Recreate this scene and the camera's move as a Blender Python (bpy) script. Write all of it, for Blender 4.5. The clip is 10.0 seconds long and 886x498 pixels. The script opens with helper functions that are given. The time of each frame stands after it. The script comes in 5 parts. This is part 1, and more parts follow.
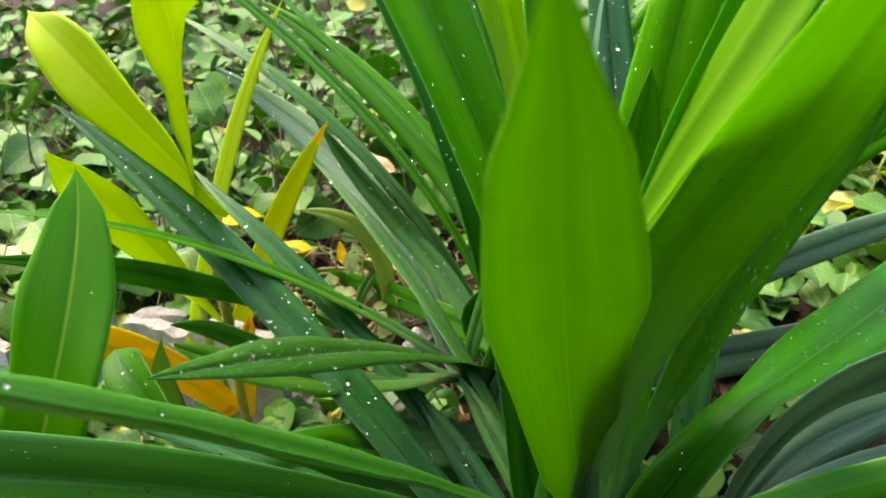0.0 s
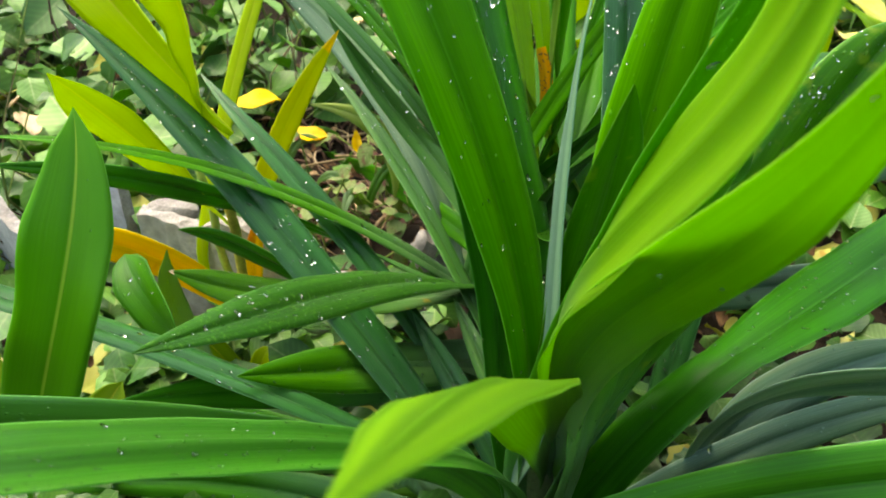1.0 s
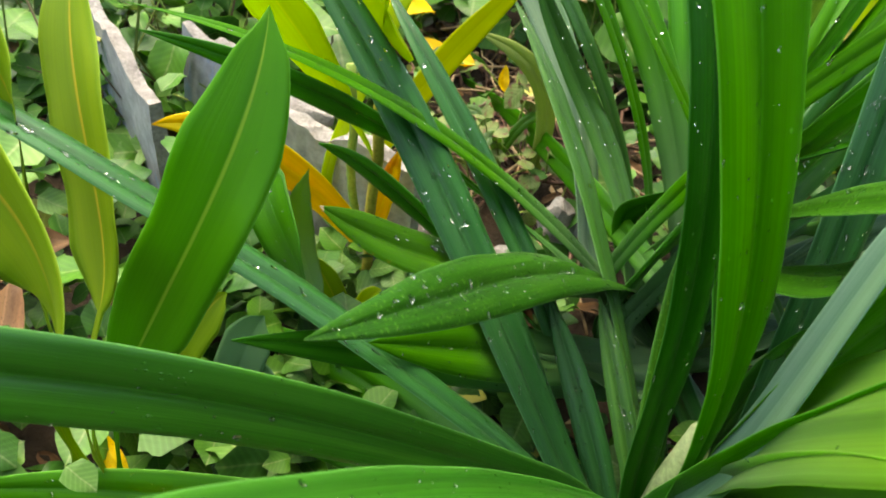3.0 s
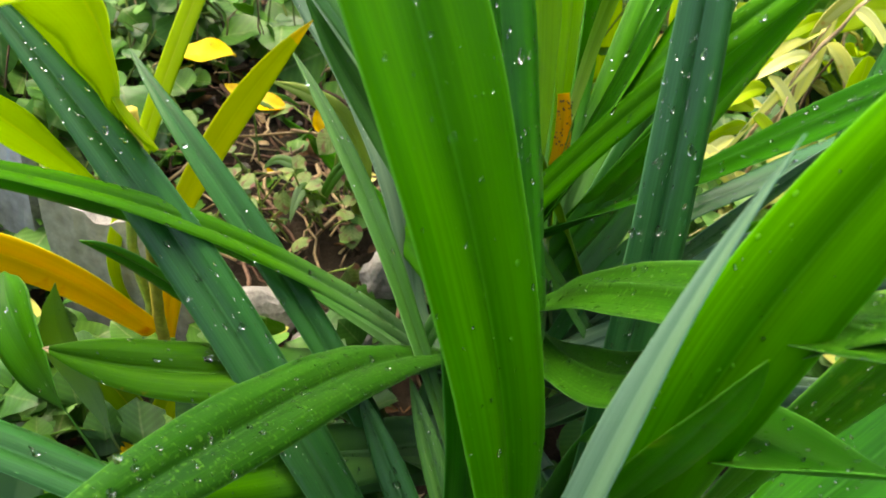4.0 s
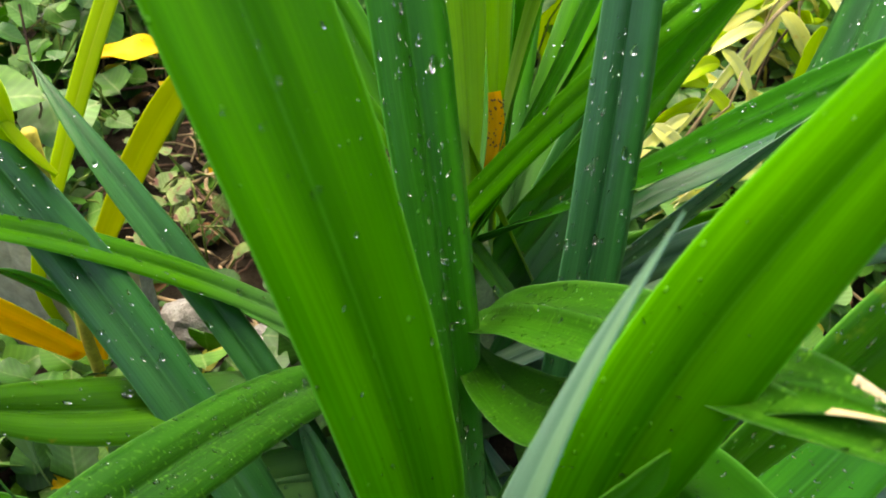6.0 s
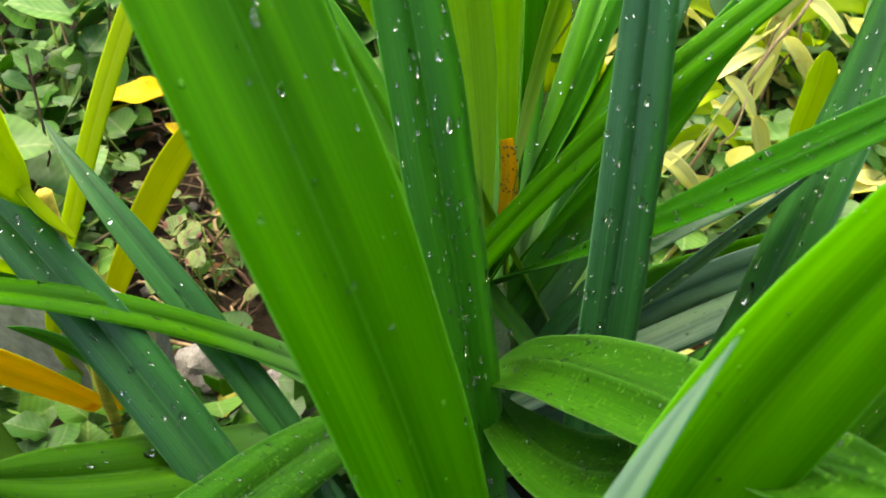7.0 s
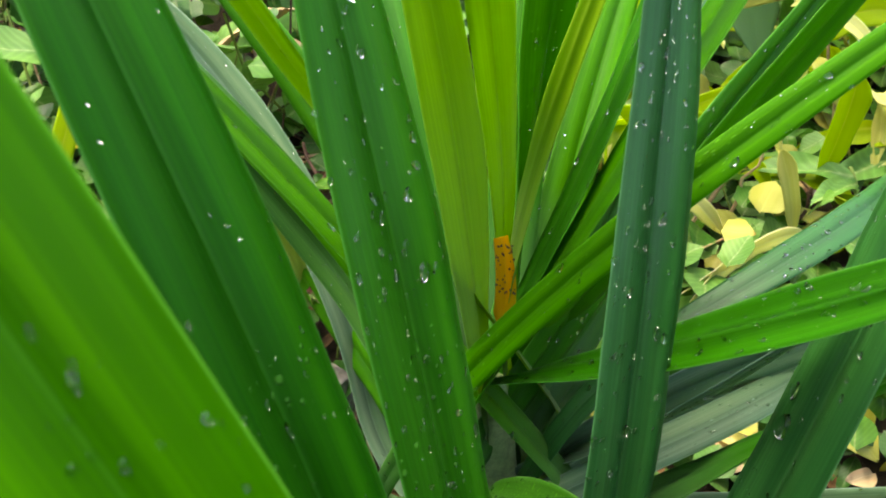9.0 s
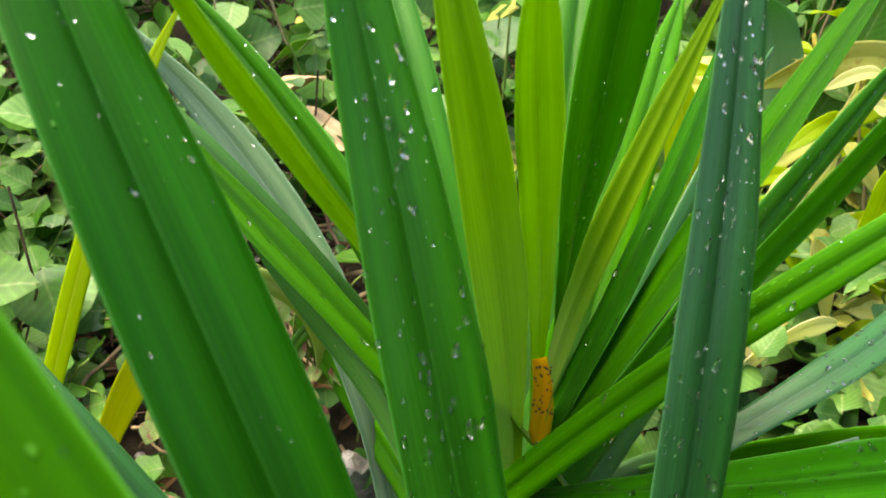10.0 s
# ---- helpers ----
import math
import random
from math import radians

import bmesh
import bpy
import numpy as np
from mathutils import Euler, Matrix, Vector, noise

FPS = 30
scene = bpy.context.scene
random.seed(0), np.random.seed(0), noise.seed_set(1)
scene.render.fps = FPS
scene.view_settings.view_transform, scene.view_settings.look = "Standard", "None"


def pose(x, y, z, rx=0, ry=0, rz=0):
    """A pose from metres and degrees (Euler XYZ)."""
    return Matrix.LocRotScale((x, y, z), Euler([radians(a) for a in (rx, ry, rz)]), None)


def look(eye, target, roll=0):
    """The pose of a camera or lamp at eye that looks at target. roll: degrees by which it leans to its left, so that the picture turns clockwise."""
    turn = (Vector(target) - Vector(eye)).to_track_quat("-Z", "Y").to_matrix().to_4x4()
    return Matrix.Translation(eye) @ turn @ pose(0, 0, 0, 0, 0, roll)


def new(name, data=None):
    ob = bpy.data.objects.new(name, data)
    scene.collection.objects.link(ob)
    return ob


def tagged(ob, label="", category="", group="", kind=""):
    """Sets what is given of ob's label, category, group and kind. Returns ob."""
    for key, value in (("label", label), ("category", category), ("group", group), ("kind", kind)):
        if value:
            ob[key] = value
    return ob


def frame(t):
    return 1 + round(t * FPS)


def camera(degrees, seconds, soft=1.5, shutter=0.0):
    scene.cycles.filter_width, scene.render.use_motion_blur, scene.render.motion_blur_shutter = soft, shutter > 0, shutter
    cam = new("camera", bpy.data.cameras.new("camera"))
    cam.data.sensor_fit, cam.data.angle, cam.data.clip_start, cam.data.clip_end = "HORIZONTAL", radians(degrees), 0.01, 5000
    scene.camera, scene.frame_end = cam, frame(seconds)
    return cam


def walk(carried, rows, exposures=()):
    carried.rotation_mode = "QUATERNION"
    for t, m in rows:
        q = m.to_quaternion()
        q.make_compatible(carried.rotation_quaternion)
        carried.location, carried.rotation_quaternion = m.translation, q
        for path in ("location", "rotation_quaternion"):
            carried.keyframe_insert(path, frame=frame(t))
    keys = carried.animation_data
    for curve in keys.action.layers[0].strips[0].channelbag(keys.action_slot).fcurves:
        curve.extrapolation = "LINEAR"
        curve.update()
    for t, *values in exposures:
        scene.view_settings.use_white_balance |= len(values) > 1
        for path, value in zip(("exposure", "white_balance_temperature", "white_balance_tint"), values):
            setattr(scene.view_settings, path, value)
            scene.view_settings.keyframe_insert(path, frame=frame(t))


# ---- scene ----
cam = camera(53.62, 10.0, soft=1.8)
cam.data.dof.use_dof, cam.data.dof.focus_distance, cam.data.dof.aperture_fstop = True, 0.48, 24.0
walk(cam, [
    (0.0, look((-0.0800, -0.6600, 0.5200), (-0.0801, 0.2310, 0.0660), -7.00)),
    (0.5, look((-0.0690, -0.6502, 0.5626), (-0.0646, 0.1950, 0.0281), -5.91)),
    (1.0, look((-0.0497, -0.6335, 0.5762), (-0.1027, 0.1630, -0.0261), -5.69)),
    (1.5, look((-0.0651, -0.6214, 0.5765), (-0.1945, 0.1551, -0.0402), 1.32)),
    (2.0, look((-0.1173, -0.5994, 0.5756), (-0.2800, 0.1292, -0.0897), 5.91)),
    (2.2, look((-0.1373, -0.5971, 0.5808), (-0.3215, 0.1161, -0.0956), 6.01)),
    (3.3, look((-0.1155, -0.5304, 0.5604), (-0.1748, 0.2059, -0.1136), 5.38)),
    (3.5, look((-0.1029, -0.5072, 0.5650), (-0.1350, 0.2332, -0.1064), 4.98)),
    (4.0, look((-0.0723, -0.4683, 0.5724), (-0.0607, 0.2710, -0.1009), 5.50)),
    (4.5, look((-0.0482, -0.4504, 0.5932), (-0.0140, 0.2955, -0.0719), 4.46)),
    (5.0, look((-0.0469, -0.4532, 0.5785), (-0.0245, 0.2724, -0.1092), 5.24)),
    (5.2, look((-0.0468, -0.4519, 0.5701), (-0.0178, 0.2614, -0.1302), 6.03)),
    (6.3, look((-0.0441, -0.4218, 0.5755), (-0.0052, 0.2973, -0.1182), 3.08)),
    (6.5, look((-0.0431, -0.4192, 0.5794), (-0.0047, 0.3030, -0.1112), 2.55)),
    (7.0, look((-0.0548, -0.4161, 0.5863), (-0.0197, 0.3107, -0.0997), 2.44)),
    (7.5, look((-0.0787, -0.4067, 0.5900), (-0.0012, 0.3098, -0.1033), 3.19)),
    (8.0, look((-0.0738, -0.3801, 0.5928), (0.0250, 0.3310, -0.1034), 2.27)),
    (8.3, look((-0.0496, -0.3565, 0.6029), (0.0025, 0.3473, -0.1057), 1.92)),
    (8.5, look((-0.0349, -0.3416, 0.5959), (-0.0025, 0.3619, -0.1141), 1.06)),
    (9.0, look((-0.0374, -0.3214, 0.5958), (-0.0218, 0.3821, -0.1147), 0.04)),
    (9.5, look((-0.0409, -0.3066, 0.6037), (-0.0255, 0.4078, -0.0958), 0.30)),
    (10.0, look((-0.0508, -0.2832, 0.6169), (-0.0453, 0.4463, -0.0672), 0.63)),
], exposures=[(0.0, 2.2, 7900, 6), (2.2, 2.2, 7900, 6), (3.3, 2.15, 7900, 6), (8.5, 2.15, 7900, 6), (10.0, 2.07, 7900, 6)])

# ---- sky and sun: bright overcast afternoon ----
world = bpy.data.worlds.new("overcast_sky")
scene.world = world
world.use_nodes = True
wt = world.node_tree
sky = wt.nodes.new("ShaderNodeTexSky")
sky.sky_type, sky.sun_disc = "NISHITA", False
sky.sun_elevation, sky.sun_rotation = radians(62), radians(-35)
sky.air_density, sky.dust_density, sky.ozone_density = 1.0, 4.0, 0.6
wt.links.new(sky.outputs["Color"], wt.nodes["Background"].inputs["Color"])
wt.nodes["Background"].inputs["Strength"].default_value = 0.15
sun = new("sun", bpy.data.lights.new("sun", "SUN"))
sun.data.energy, sun.data.angle, sun.data.color = 1.0, radians(60), (1.0, 0.97, 0.9)
sun.matrix_world = look((-0.5, 0.75, 1.7), (0, 0, 0))


# ---- materials ----
def nodes_of(name):
    m = bpy.data.materials.new(name)
    m.use_nodes = True
    t = m.node_tree
    return m, t, t.nodes["Principled BSDF"], t.nodes["Material Output"]


def node(t, kind, **inputs):
    n = t.nodes.new(kind)
    for key, value in inputs.items():
        n.inputs[key.replace("_", " ")].default_value = value
    return n


def mixed(t, fac, a, b, blend="MIX"):
    n = t.nodes.new("ShaderNodeMix")
    n.data_type, n.blend_type = "RGBA", blend
    for socket, value in ((n.inputs[0], fac), (n.inputs[6], a), (n.inputs[7], b)):
        if isinstance(value, bpy.types.NodeSocket):
            t.links.new(value, socket)
        elif isinstance(value, (int, float)):
            socket.default_value = value
        else:
            socket.default_value = (*value, 1)
    return n.outputs[2]


def ramp(t, source, lo, hi):
    n = node(t, "ShaderNodeMapRange", From_Min=lo, From_Max=hi)
    n.clamp = True
    t.links.new(source, n.inputs[0])
    return n.outputs[0]


def leaf_material(name, dark, light, thin, rough=0.32, glow=0.35, veins=1.0, spots=None, coat=0.0, rib=None, base=None, gloss=0.2, pinnate=False, flecks=0.0):
    """Leaf skin with long parallel veins; x of the map runs across the blade, y along it, in metres."""
    m, t, p, out = nodes_of(name)
    uv = t.nodes.new("ShaderNodeUVMap")
    info = t.nodes.new("ShaderNodeObjectInfo")
    long = node(t, "ShaderNodeMapping", Scale=(900, 5, 1))
    wide = node(t, "ShaderNodeMapping", Scale=(110, 4, 1))
    t.links.new(uv.outputs[0], long.inputs[0])
    t.links.new(uv.outputs[0], wide.inputs[0])
    shift = node(t, "ShaderNodeVectorMath")
    t.links.new(wide.outputs[0], shift.inputs[0])
    t.links.new(info.outputs["Random"], shift.inputs[1])
    fine = node(t, "ShaderNodeTexNoise", Scale=1.0, Detail=3.0, Roughness=0.6)
    broad = node(t, "ShaderNodeTexNoise", Scale=1.0, Detail=2.0)
    patch = node(t, "ShaderNodeTexNoise", Scale=14.0, Detail=4.0, Roughness=0.6)
    coords = t.nodes.new("ShaderNodeTexCoord")
    t.links.new(long.outputs[0], fine.inputs[0])
    t.links.new(shift.outputs[0], broad.inputs[0])
    t.links.new(coords.outputs["Object"], patch.inputs[0])
    c = mixed(t, ramp(t, broad.outputs[0], 0.3, 0.7), dark, light)
    c = mixed(t, ramp(t, patch.outputs[0], 0.42, 0.75), c, [min(1, 0.6 * a + 0.5 * b) for a, b in zip(dark, light)])
    vein = mixed(t, ramp(t, fine.outputs[0], 0.42, 0.62), (0.82, 0.84, 0.8), (1.12, 1.1, 1.1))
    c = mixed(t, veins, c, vein, "MULTIPLY")
    split = t.nodes.new("ShaderNodeSeparateXYZ")
    t.links.new(uv.outputs[0], split.inputs[0])
    wander = node(t, "ShaderNodeTexNoise", Scale=9.0, Detail=2.0)
    t.links.new(uv.outputs[0], wander.inputs[0])
    sway = node(t, "ShaderNodeMapRange", To_Min=-0.0035, To_Max=0.0035)
    t.links.new(wander.outputs[0], sway.inputs[0])
    aside = node(t, "ShaderNodeMath")
    t.links.new(split.outputs[0], aside.inputs[0])
    t.links.new(sway.outputs[0], aside.inputs[1])
    off = node(t, "ShaderNodeMath")
    off.operation = "ABSOLUTE"
    t.links.new(aside.outputs[0], off.inputs[0])
    scaled = node(t, "ShaderNodeMath")
    scaled.operation = "MULTIPLY"
    scaled.inputs[1].default_value = 50
    t.links.new(off.outputs[0], scaled.inputs[0])
    # fold shading painted into the colour: darker keel groove, lighter pleats
    fold_shade = t.nodes.new("ShaderNodeValToRGB")
    fold_shade.color_ramp.elements[0].position, fold_shade.color_ramp.elements[1].position = 0.0, 1.0
    for where in (0.16, 0.36, 0.62, 0.86):
        fold_shade.color_ramp.elements.new(where)
    for e, v in zip(fold_shade.color_ramp.elements, (0.8, 0.78, 1.03, 1.12, 0.94, 1.06)):
        e.color = (v * (1.12 if v > 1 else 1), v, v * 0.9, 1)
    t.links.new(scaled.outputs[0], fold_shade.inputs[0])
    c = mixed(t, veins, c, fold_shade.outputs[0], "MULTIPLY")
    # half shading in the colour: one side of the midrib cool and dim, the other brighter
    bias = node(t, "ShaderNodeMath")
    bias.operation, bias.inputs[1].default_value = "SUBTRACT", 0.5
    t.links.new(info.outputs["Random"], bias.inputs[0])
    lean = node(t, "ShaderNodeMath")
    lean.operation = "MULTIPLY"
    t.links.new(bias.outputs[0], lean.inputs[0])
    t.links.new(split.outputs[0], lean.inputs[1])
    c = mixed(t, 0.8, c, mixed(t, ramp(t, lean.outputs[0], -0.0012, 0.0012), (0.84, 0.86, 0.95), (1.16, 1.12, 1.0)), "MULTIPLY")
    middle = node(t, "ShaderNodeMath")
    middle.operation = "ABSOLUTE"
    t.links.new(split.outputs[0], middle.inputs[0])
    line = ramp(t, middle.outputs[0], 0.0011 if rib else 0.0007, 0.0003)
    soft_line = node(t, "ShaderNodeMath")
    soft_line.operation = "MULTIPLY"
    soft_line.inputs[1].default_value = 0.85 if rib else 0.3
    t.links.new(line, soft_line.inputs[0])
    c = mixed(t, soft_line.outputs[0], c, rib or [min(1, 1.4 * q + 0.02) for q in light])
    margin = ramp(t, middle.outputs[0], 0.0192, 0.0198)
    c = mixed(t, margin, c, [min(1, 1.35 * q + 0.03) for q in light])
    if pinnate:
        rise = node(t, "ShaderNodeMath")
        rise.operation, rise.inputs[1].default_value = "MULTIPLY", -1.35
        t.links.new(middle.outputs[0], rise.inputs[0])
        side = node(t, "ShaderNodeMath")
        t.links.new(rise.outputs[0], side.inputs[0])
        t.links.new(split.outputs[1], side.inputs[1])
        turn = node(t, "ShaderNodeMath")
        turn.operation, turn.inputs[1].default_value = "PINGPONG", 0.0045
        t.links.new(side.outputs[0], turn.inputs[0])
        c = mixed(t, 0.6, c, mixed(t, ramp(t, turn.outputs[0], 0.0, 0.0012), (1.45, 1.4, 1.5), (1, 1, 1)), "MULTIPLY")
        c = mixed(t, 0.7, c, mixed(t, ramp(t, turn.outputs[0], 0.0015, 0.0045), (1.12, 1.1, 1.1), (0.82, 0.84, 0.8)), "MULTIPLY")
    if base:
        low = node(t, "ShaderNodeMapRange", From_Min=base[1], From_Max=base[1] * 0.35)
        t.links.new(split.outputs[1], low.inputs[0])
        c = mixed(t, low.outputs[0], c, base[0])
    if spots:
        speck = node(t, "ShaderNodeTexNoise", Scale=spots[1], Detail=3.0)
        t.links.new(coords.outputs["Object"], speck.inputs[0])
        c = mixed(t, ramp(t, speck.outputs[0], spots[2], spots[2] + 0.09), c, spots[0])
    tone = node(t, "ShaderNodeHueSaturation")
    t.links.new(ramp(t, info.outputs["Random"], -0.3, 1.4), tone.inputs["Fac"])
    tone.inputs["Value"].default_value = 0.78
    tone.inputs["Hue"].default_value = 0.512
    t.links.new(c, tone.inputs["Color"])
    c = tone.outputs[0]
    r = node(t, "ShaderNodeMapRange", To_Min=rough - 0.07, To_Max=rough + 0.12)
    t.links.new(broad.outputs[0], r.inputs[0])
    gleam = r.outputs[0]
    if flecks:
        # beads of water far too small to count, in drifts along the blade
        cells = node(t, "ShaderNodeTexVoronoi", Scale=330.0, Randomness=1.0)
        stretched = node(t, "ShaderNodeMapping", Scale=(1, 0.72, 1))
        t.links.new(uv.outputs[0], stretched.inputs[0])
        moved = node(t, "ShaderNodeVectorMath")
        t.links.new(stretched.outputs[0], moved.inputs[0])
        t.links.new(info.outputs["Random"], moved.inputs[1])
        t.links.new(moved.outputs[0], cells.inputs["Vector"])
        hue = t.nodes.new("ShaderNodeSeparateColor")
        t.links.new(cells.outputs["Color"], hue.inputs[0])
        drift = node(t, "ShaderNodeTexNoise", Scale=26.0, Detail=2.0)
        t.links.new(moved.outputs[0], drift.inputs[0])
        size = node(t, "ShaderNodeMath")
        size.operation = "MULTIPLY"
        t.links.new(ramp(t, hue.outputs[0], 1.0 - flecks, 1.0), size.inputs[0])
        t.links.new(ramp(t, drift.outputs[0], 0.4, 0.65), size.inputs[1])
        radius = node(t, "ShaderNodeMath")
        radius.operation, radius.inputs[1].default_value = "MULTIPLY", 0.42
        t.links.new(size.outputs[0], radius.inputs[0])
        inside = node(t, "ShaderNodeMath")
        inside.operation = "SUBTRACT"
        t.links.new(radius.outputs[0], inside.inputs[0])
        t.links.new(cells.outputs["Distance"], inside.inputs[1])
        bead = ramp(t, inside.outputs[0], 0.0, 0.12)
        # bead colour is lightened as well, a slight painted glint on top of bump and gloss
        c = mixed(t, bead, c, [min(1, 1.15 * q + 0.02) for q in light])
        gleam = node(t, "ShaderNodeMapRange", To_Max=0.08)
        t.links.new(bead, gleam.inputs[0])
        t.links.new(r.outputs[0], gleam.inputs["To Min"])
        gleam = gleam.outputs[0]
    t.links.new(c, p.inputs["Base Color"])
    t.links.new(gleam, p.inputs["Roughness"])
    p.inputs["Specular IOR Level"].default_value = gloss
    p.inputs["Coat Weight"].default_value = coat
    p.inputs["Coat Roughness"].default_value = 0.25
    bump = node(t, "ShaderNodeBump", Strength=0.5, Distance=0.0005)
    t.links.new(fine.outputs[0], bump.inputs["Height"])
    bump2 = node(t, "ShaderNodeBump", Strength=0.2, Distance=0.0016)
    t.links.new(broad.outputs[0], bump2.inputs["Height"])
    t.links.new(bump.outputs[0], bump2.inputs["Normal"])
    skin = bump2.outputs[0]
    if flecks:
        film = node(t, "ShaderNodeBump", Strength=0.9, Distance=0.0006)
        t.links.new(bead, film.inputs["Height"])
        t.links.new(skin, film.inputs["Normal"])
        skin = film.outputs[0]
    t.links.new(skin, p.inputs["Normal"])
    through_light = node(t, "ShaderNodeBsdfTranslucent")
    t.links.new(mixed(t, 0.75, c, thin), through_light.inputs["Color"])
    blend = node(t, "ShaderNodeMixShader", Fac=glow)
    t.links.new(p.outputs[0], blend.inputs[1])
    t.links.new(through_light.outputs[0], blend.inputs[2])
    t.links.new(blend.outputs[0], out.inputs[0])
    return m


BASE_PALE = ((0.12, 0.24, 0.105), 0.22)
BASE_HEART = ((0.2, 0.31, 0.15), 0.4)
BASE_LONG = ((0.2, 0.33, 0.18), 0.42)
MID = leaf_material("leaf_fresh_green", (0.03, 0.17, 0.003), (0.062, 0.26, 0.004), (0.13, 0.52, 0.003), 0.4, base=BASE_PALE, flecks=0.35)
DEEP = leaf_material("leaf_deep_green", (0.022, 0.16, 0.008), (0.052, 0.25, 0.012), (0.1, 0.42, 0.006), 0.3, 0.28, base=BASE_PALE, flecks=0.35)
FLECKED = leaf_material("leaf_flecked_green", (0.022, 0.14, 0.003), (0.06, 0.23, 0.004), (0.13, 0.46, 0.003), 0.36, 0.3, 1.0, ((0.14, 0.26, 0.012), 90.0, 0.6), base=BASE_PALE, flecks=0.5)
BROWNED = leaf_material("leaf_browned_green", (0.022, 0.115, 0.003), (0.05, 0.18, 0.004), (0.13, 0.46, 0.003), 0.36, 0.3, 1.0, ((0.36, 0.26, 0.03), 55.0, 0.66), base=BASE_PALE, flecks=0.35)
LEMON = leaf_material("leaf_lemon_yellow", (0.42, 0.47, 0.006), (0.5, 0.54, 0.008), (0.66, 0.74, 0.004), 0.42, 0.4, 0.35)
BRIGHT = leaf_material("leaf_bright_green", (0.038, 0.212, 0.001), (0.078, 0.312, 0.002), (0.09, 0.5, 0.003), 0.42, 0.26, base=BASE_PALE, gloss=0.12, flecks=0.35)
SOFT = leaf_material("leaf_soft_green", (0.018, 0.125, 0.008), (0.045, 0.2, 0.014), (0.08, 0.38, 0.008), 0.3, 0.24, coat=0.3, gloss=0.34, flecks=0.35)
DULL = leaf_material("leaf_dull_flecked", (0.01, 0.072, 0.003), (0.026, 0.118, 0.006), (0.08, 0.32, 0.004), 0.36, 0.1, 1.0, ((0.065, 0.19, 0.014), 420.0, 0.58), flecks=0.5)
THIN = leaf_material("leaf_thin_green", (0.06, 0.19, 0.004), (0.11, 0.28, 0.006), (0.28, 0.6, 0.006), 0.42, 0.42, base=BASE_PALE)
DARK = leaf_material("leaf_dark_green", (0.009, 0.095, 0.002), (0.022, 0.15, 0.003), (0.05, 0.3, 0.003), 0.4, 0.18, gloss=0.12, flecks=0.35)
BLUE = leaf_material("leaf_blue_green", (0.013, 0.102, 0.02), (0.034, 0.165, 0.036), (0.06, 0.28, 0.02), 0.3, 0.16, coat=0.22, gloss=0.3, flecks=0.35)
LIME = leaf_material("leaf_lime_green", (0.14, 0.31, 0.012), (0.25, 0.44, 0.02), (0.4, 0.68, 0.01), 0.42, 0.45, base=BASE_HEART)
FRESH = leaf_material("leaf_light_green", (0.085, 0.25, 0.006), (0.16, 0.36, 0.01), (0.33, 0.7, 0.01), 0.42, 0.55, base=BASE_LONG)
RIBBED = leaf_material("leaf_ribbed_green", (0.05, 0.22, 0.006), (0.08, 0.29, 0.008), (0.2, 0.58, 0.004), 0.34, 0.35, 0.35, rib=(0.3, 0.45, 0.04))
YOUNG = leaf_material("leaf_yellow_green", (0.3, 0.46, 0.006), (0.42, 0.56, 0.008), (0.62, 0.8, 0.004), 0.42, 0.45, 0.35, rib=(0.55, 0.55, 0.05))
PALE = leaf_material("leaf_pale_underside", (0.14, 0.31, 0.2), (0.21, 0.39, 0.27), (0.14, 0.36, 0.1), 0.45, 0.25, 0.5)
GREY = leaf_material("leaf_grey_green", (0.028, 0.135, 0.02), (0.06, 0.2, 0.034), (0.08, 0.34, 0.02), 0.42, 0.22, coat=0.12, gloss=0.34, flecks=0.35)
# wet leaves; the pale bluish sheen of the sky is put into their base colour
WET = leaf_material("leaf_wet_grey_green_sheen", (0.08, 0.195, 0.11), (0.155, 0.28, 0.175), (0.12, 0.3, 0.08), 0.42, 0.2, gloss=0.26, flecks=0.35)
OLIVE = leaf_material("leaf_olive_yellow", (0.17, 0.31, 0.012), (0.25, 0.38, 0.018), (0.36, 0.52, 0.01), 0.45, 0.42, 0.35, rib=(0.6, 0.45, 0.04))
SPRING = leaf_material("leaf_pale_spring_green", (0.24, 0.36, 0.07), (0.36, 0.46, 0.14), (0.4, 0.55, 0.1), 0.45, 0.35, 0.3)
GOLD = leaf_material("leaf_yellowed", (0.74, 0.47, 0.008), (0.84, 0.66, 0.012), (0.85, 0.58, 0.004), 0.5, 0.35, 0.3, ((0.5, 0.14, 0.004), 30.0, 0.6))
BUTTER = leaf_material("leaf_bleached_yellow", (0.86, 0.84, 0.2), (0.93, 0.92, 0.48), (0.92, 0.9, 0.3), 0.45, 0.4, 0.2, ((0.6, 0.45, 0.08), 40.0, 0.72))
ORANGE = leaf_material("leaf_orange_speckled", (0.93, 0.45, 0.012), (0.96, 0.56, 0.02), (0.95, 0.5, 0.01), 0.5, 0.3, 0.15)
BROWN = leaf_material("leaf_dead_brown", (0.07, 0.035, 0.016), (0.2, 0.11, 0.05), (0.3, 0.14, 0.04), 0.65, 0.15, 0.5, ((0.06, 0.03, 0.015), 60.0, 0.58))
BEIGE = leaf_material("leaf_dry_beige", (0.52, 0.37, 0.22), (0.7, 0.56, 0.38), (0.5, 0.35, 0.18), 0.65, 0.2, 0.4, ((0.28, 0.15, 0.09), 50.0, 0.6))
VINE = leaf_material("vine_leaf_green", (0.04, 0.15, 0.01), (0.085, 0.23, 0.02), (0.2, 0.5, 0.02), 0.42, 0.3, 0.15, rib=(0.2, 0.3, 0.08), pinnate=True, gloss=0.35)
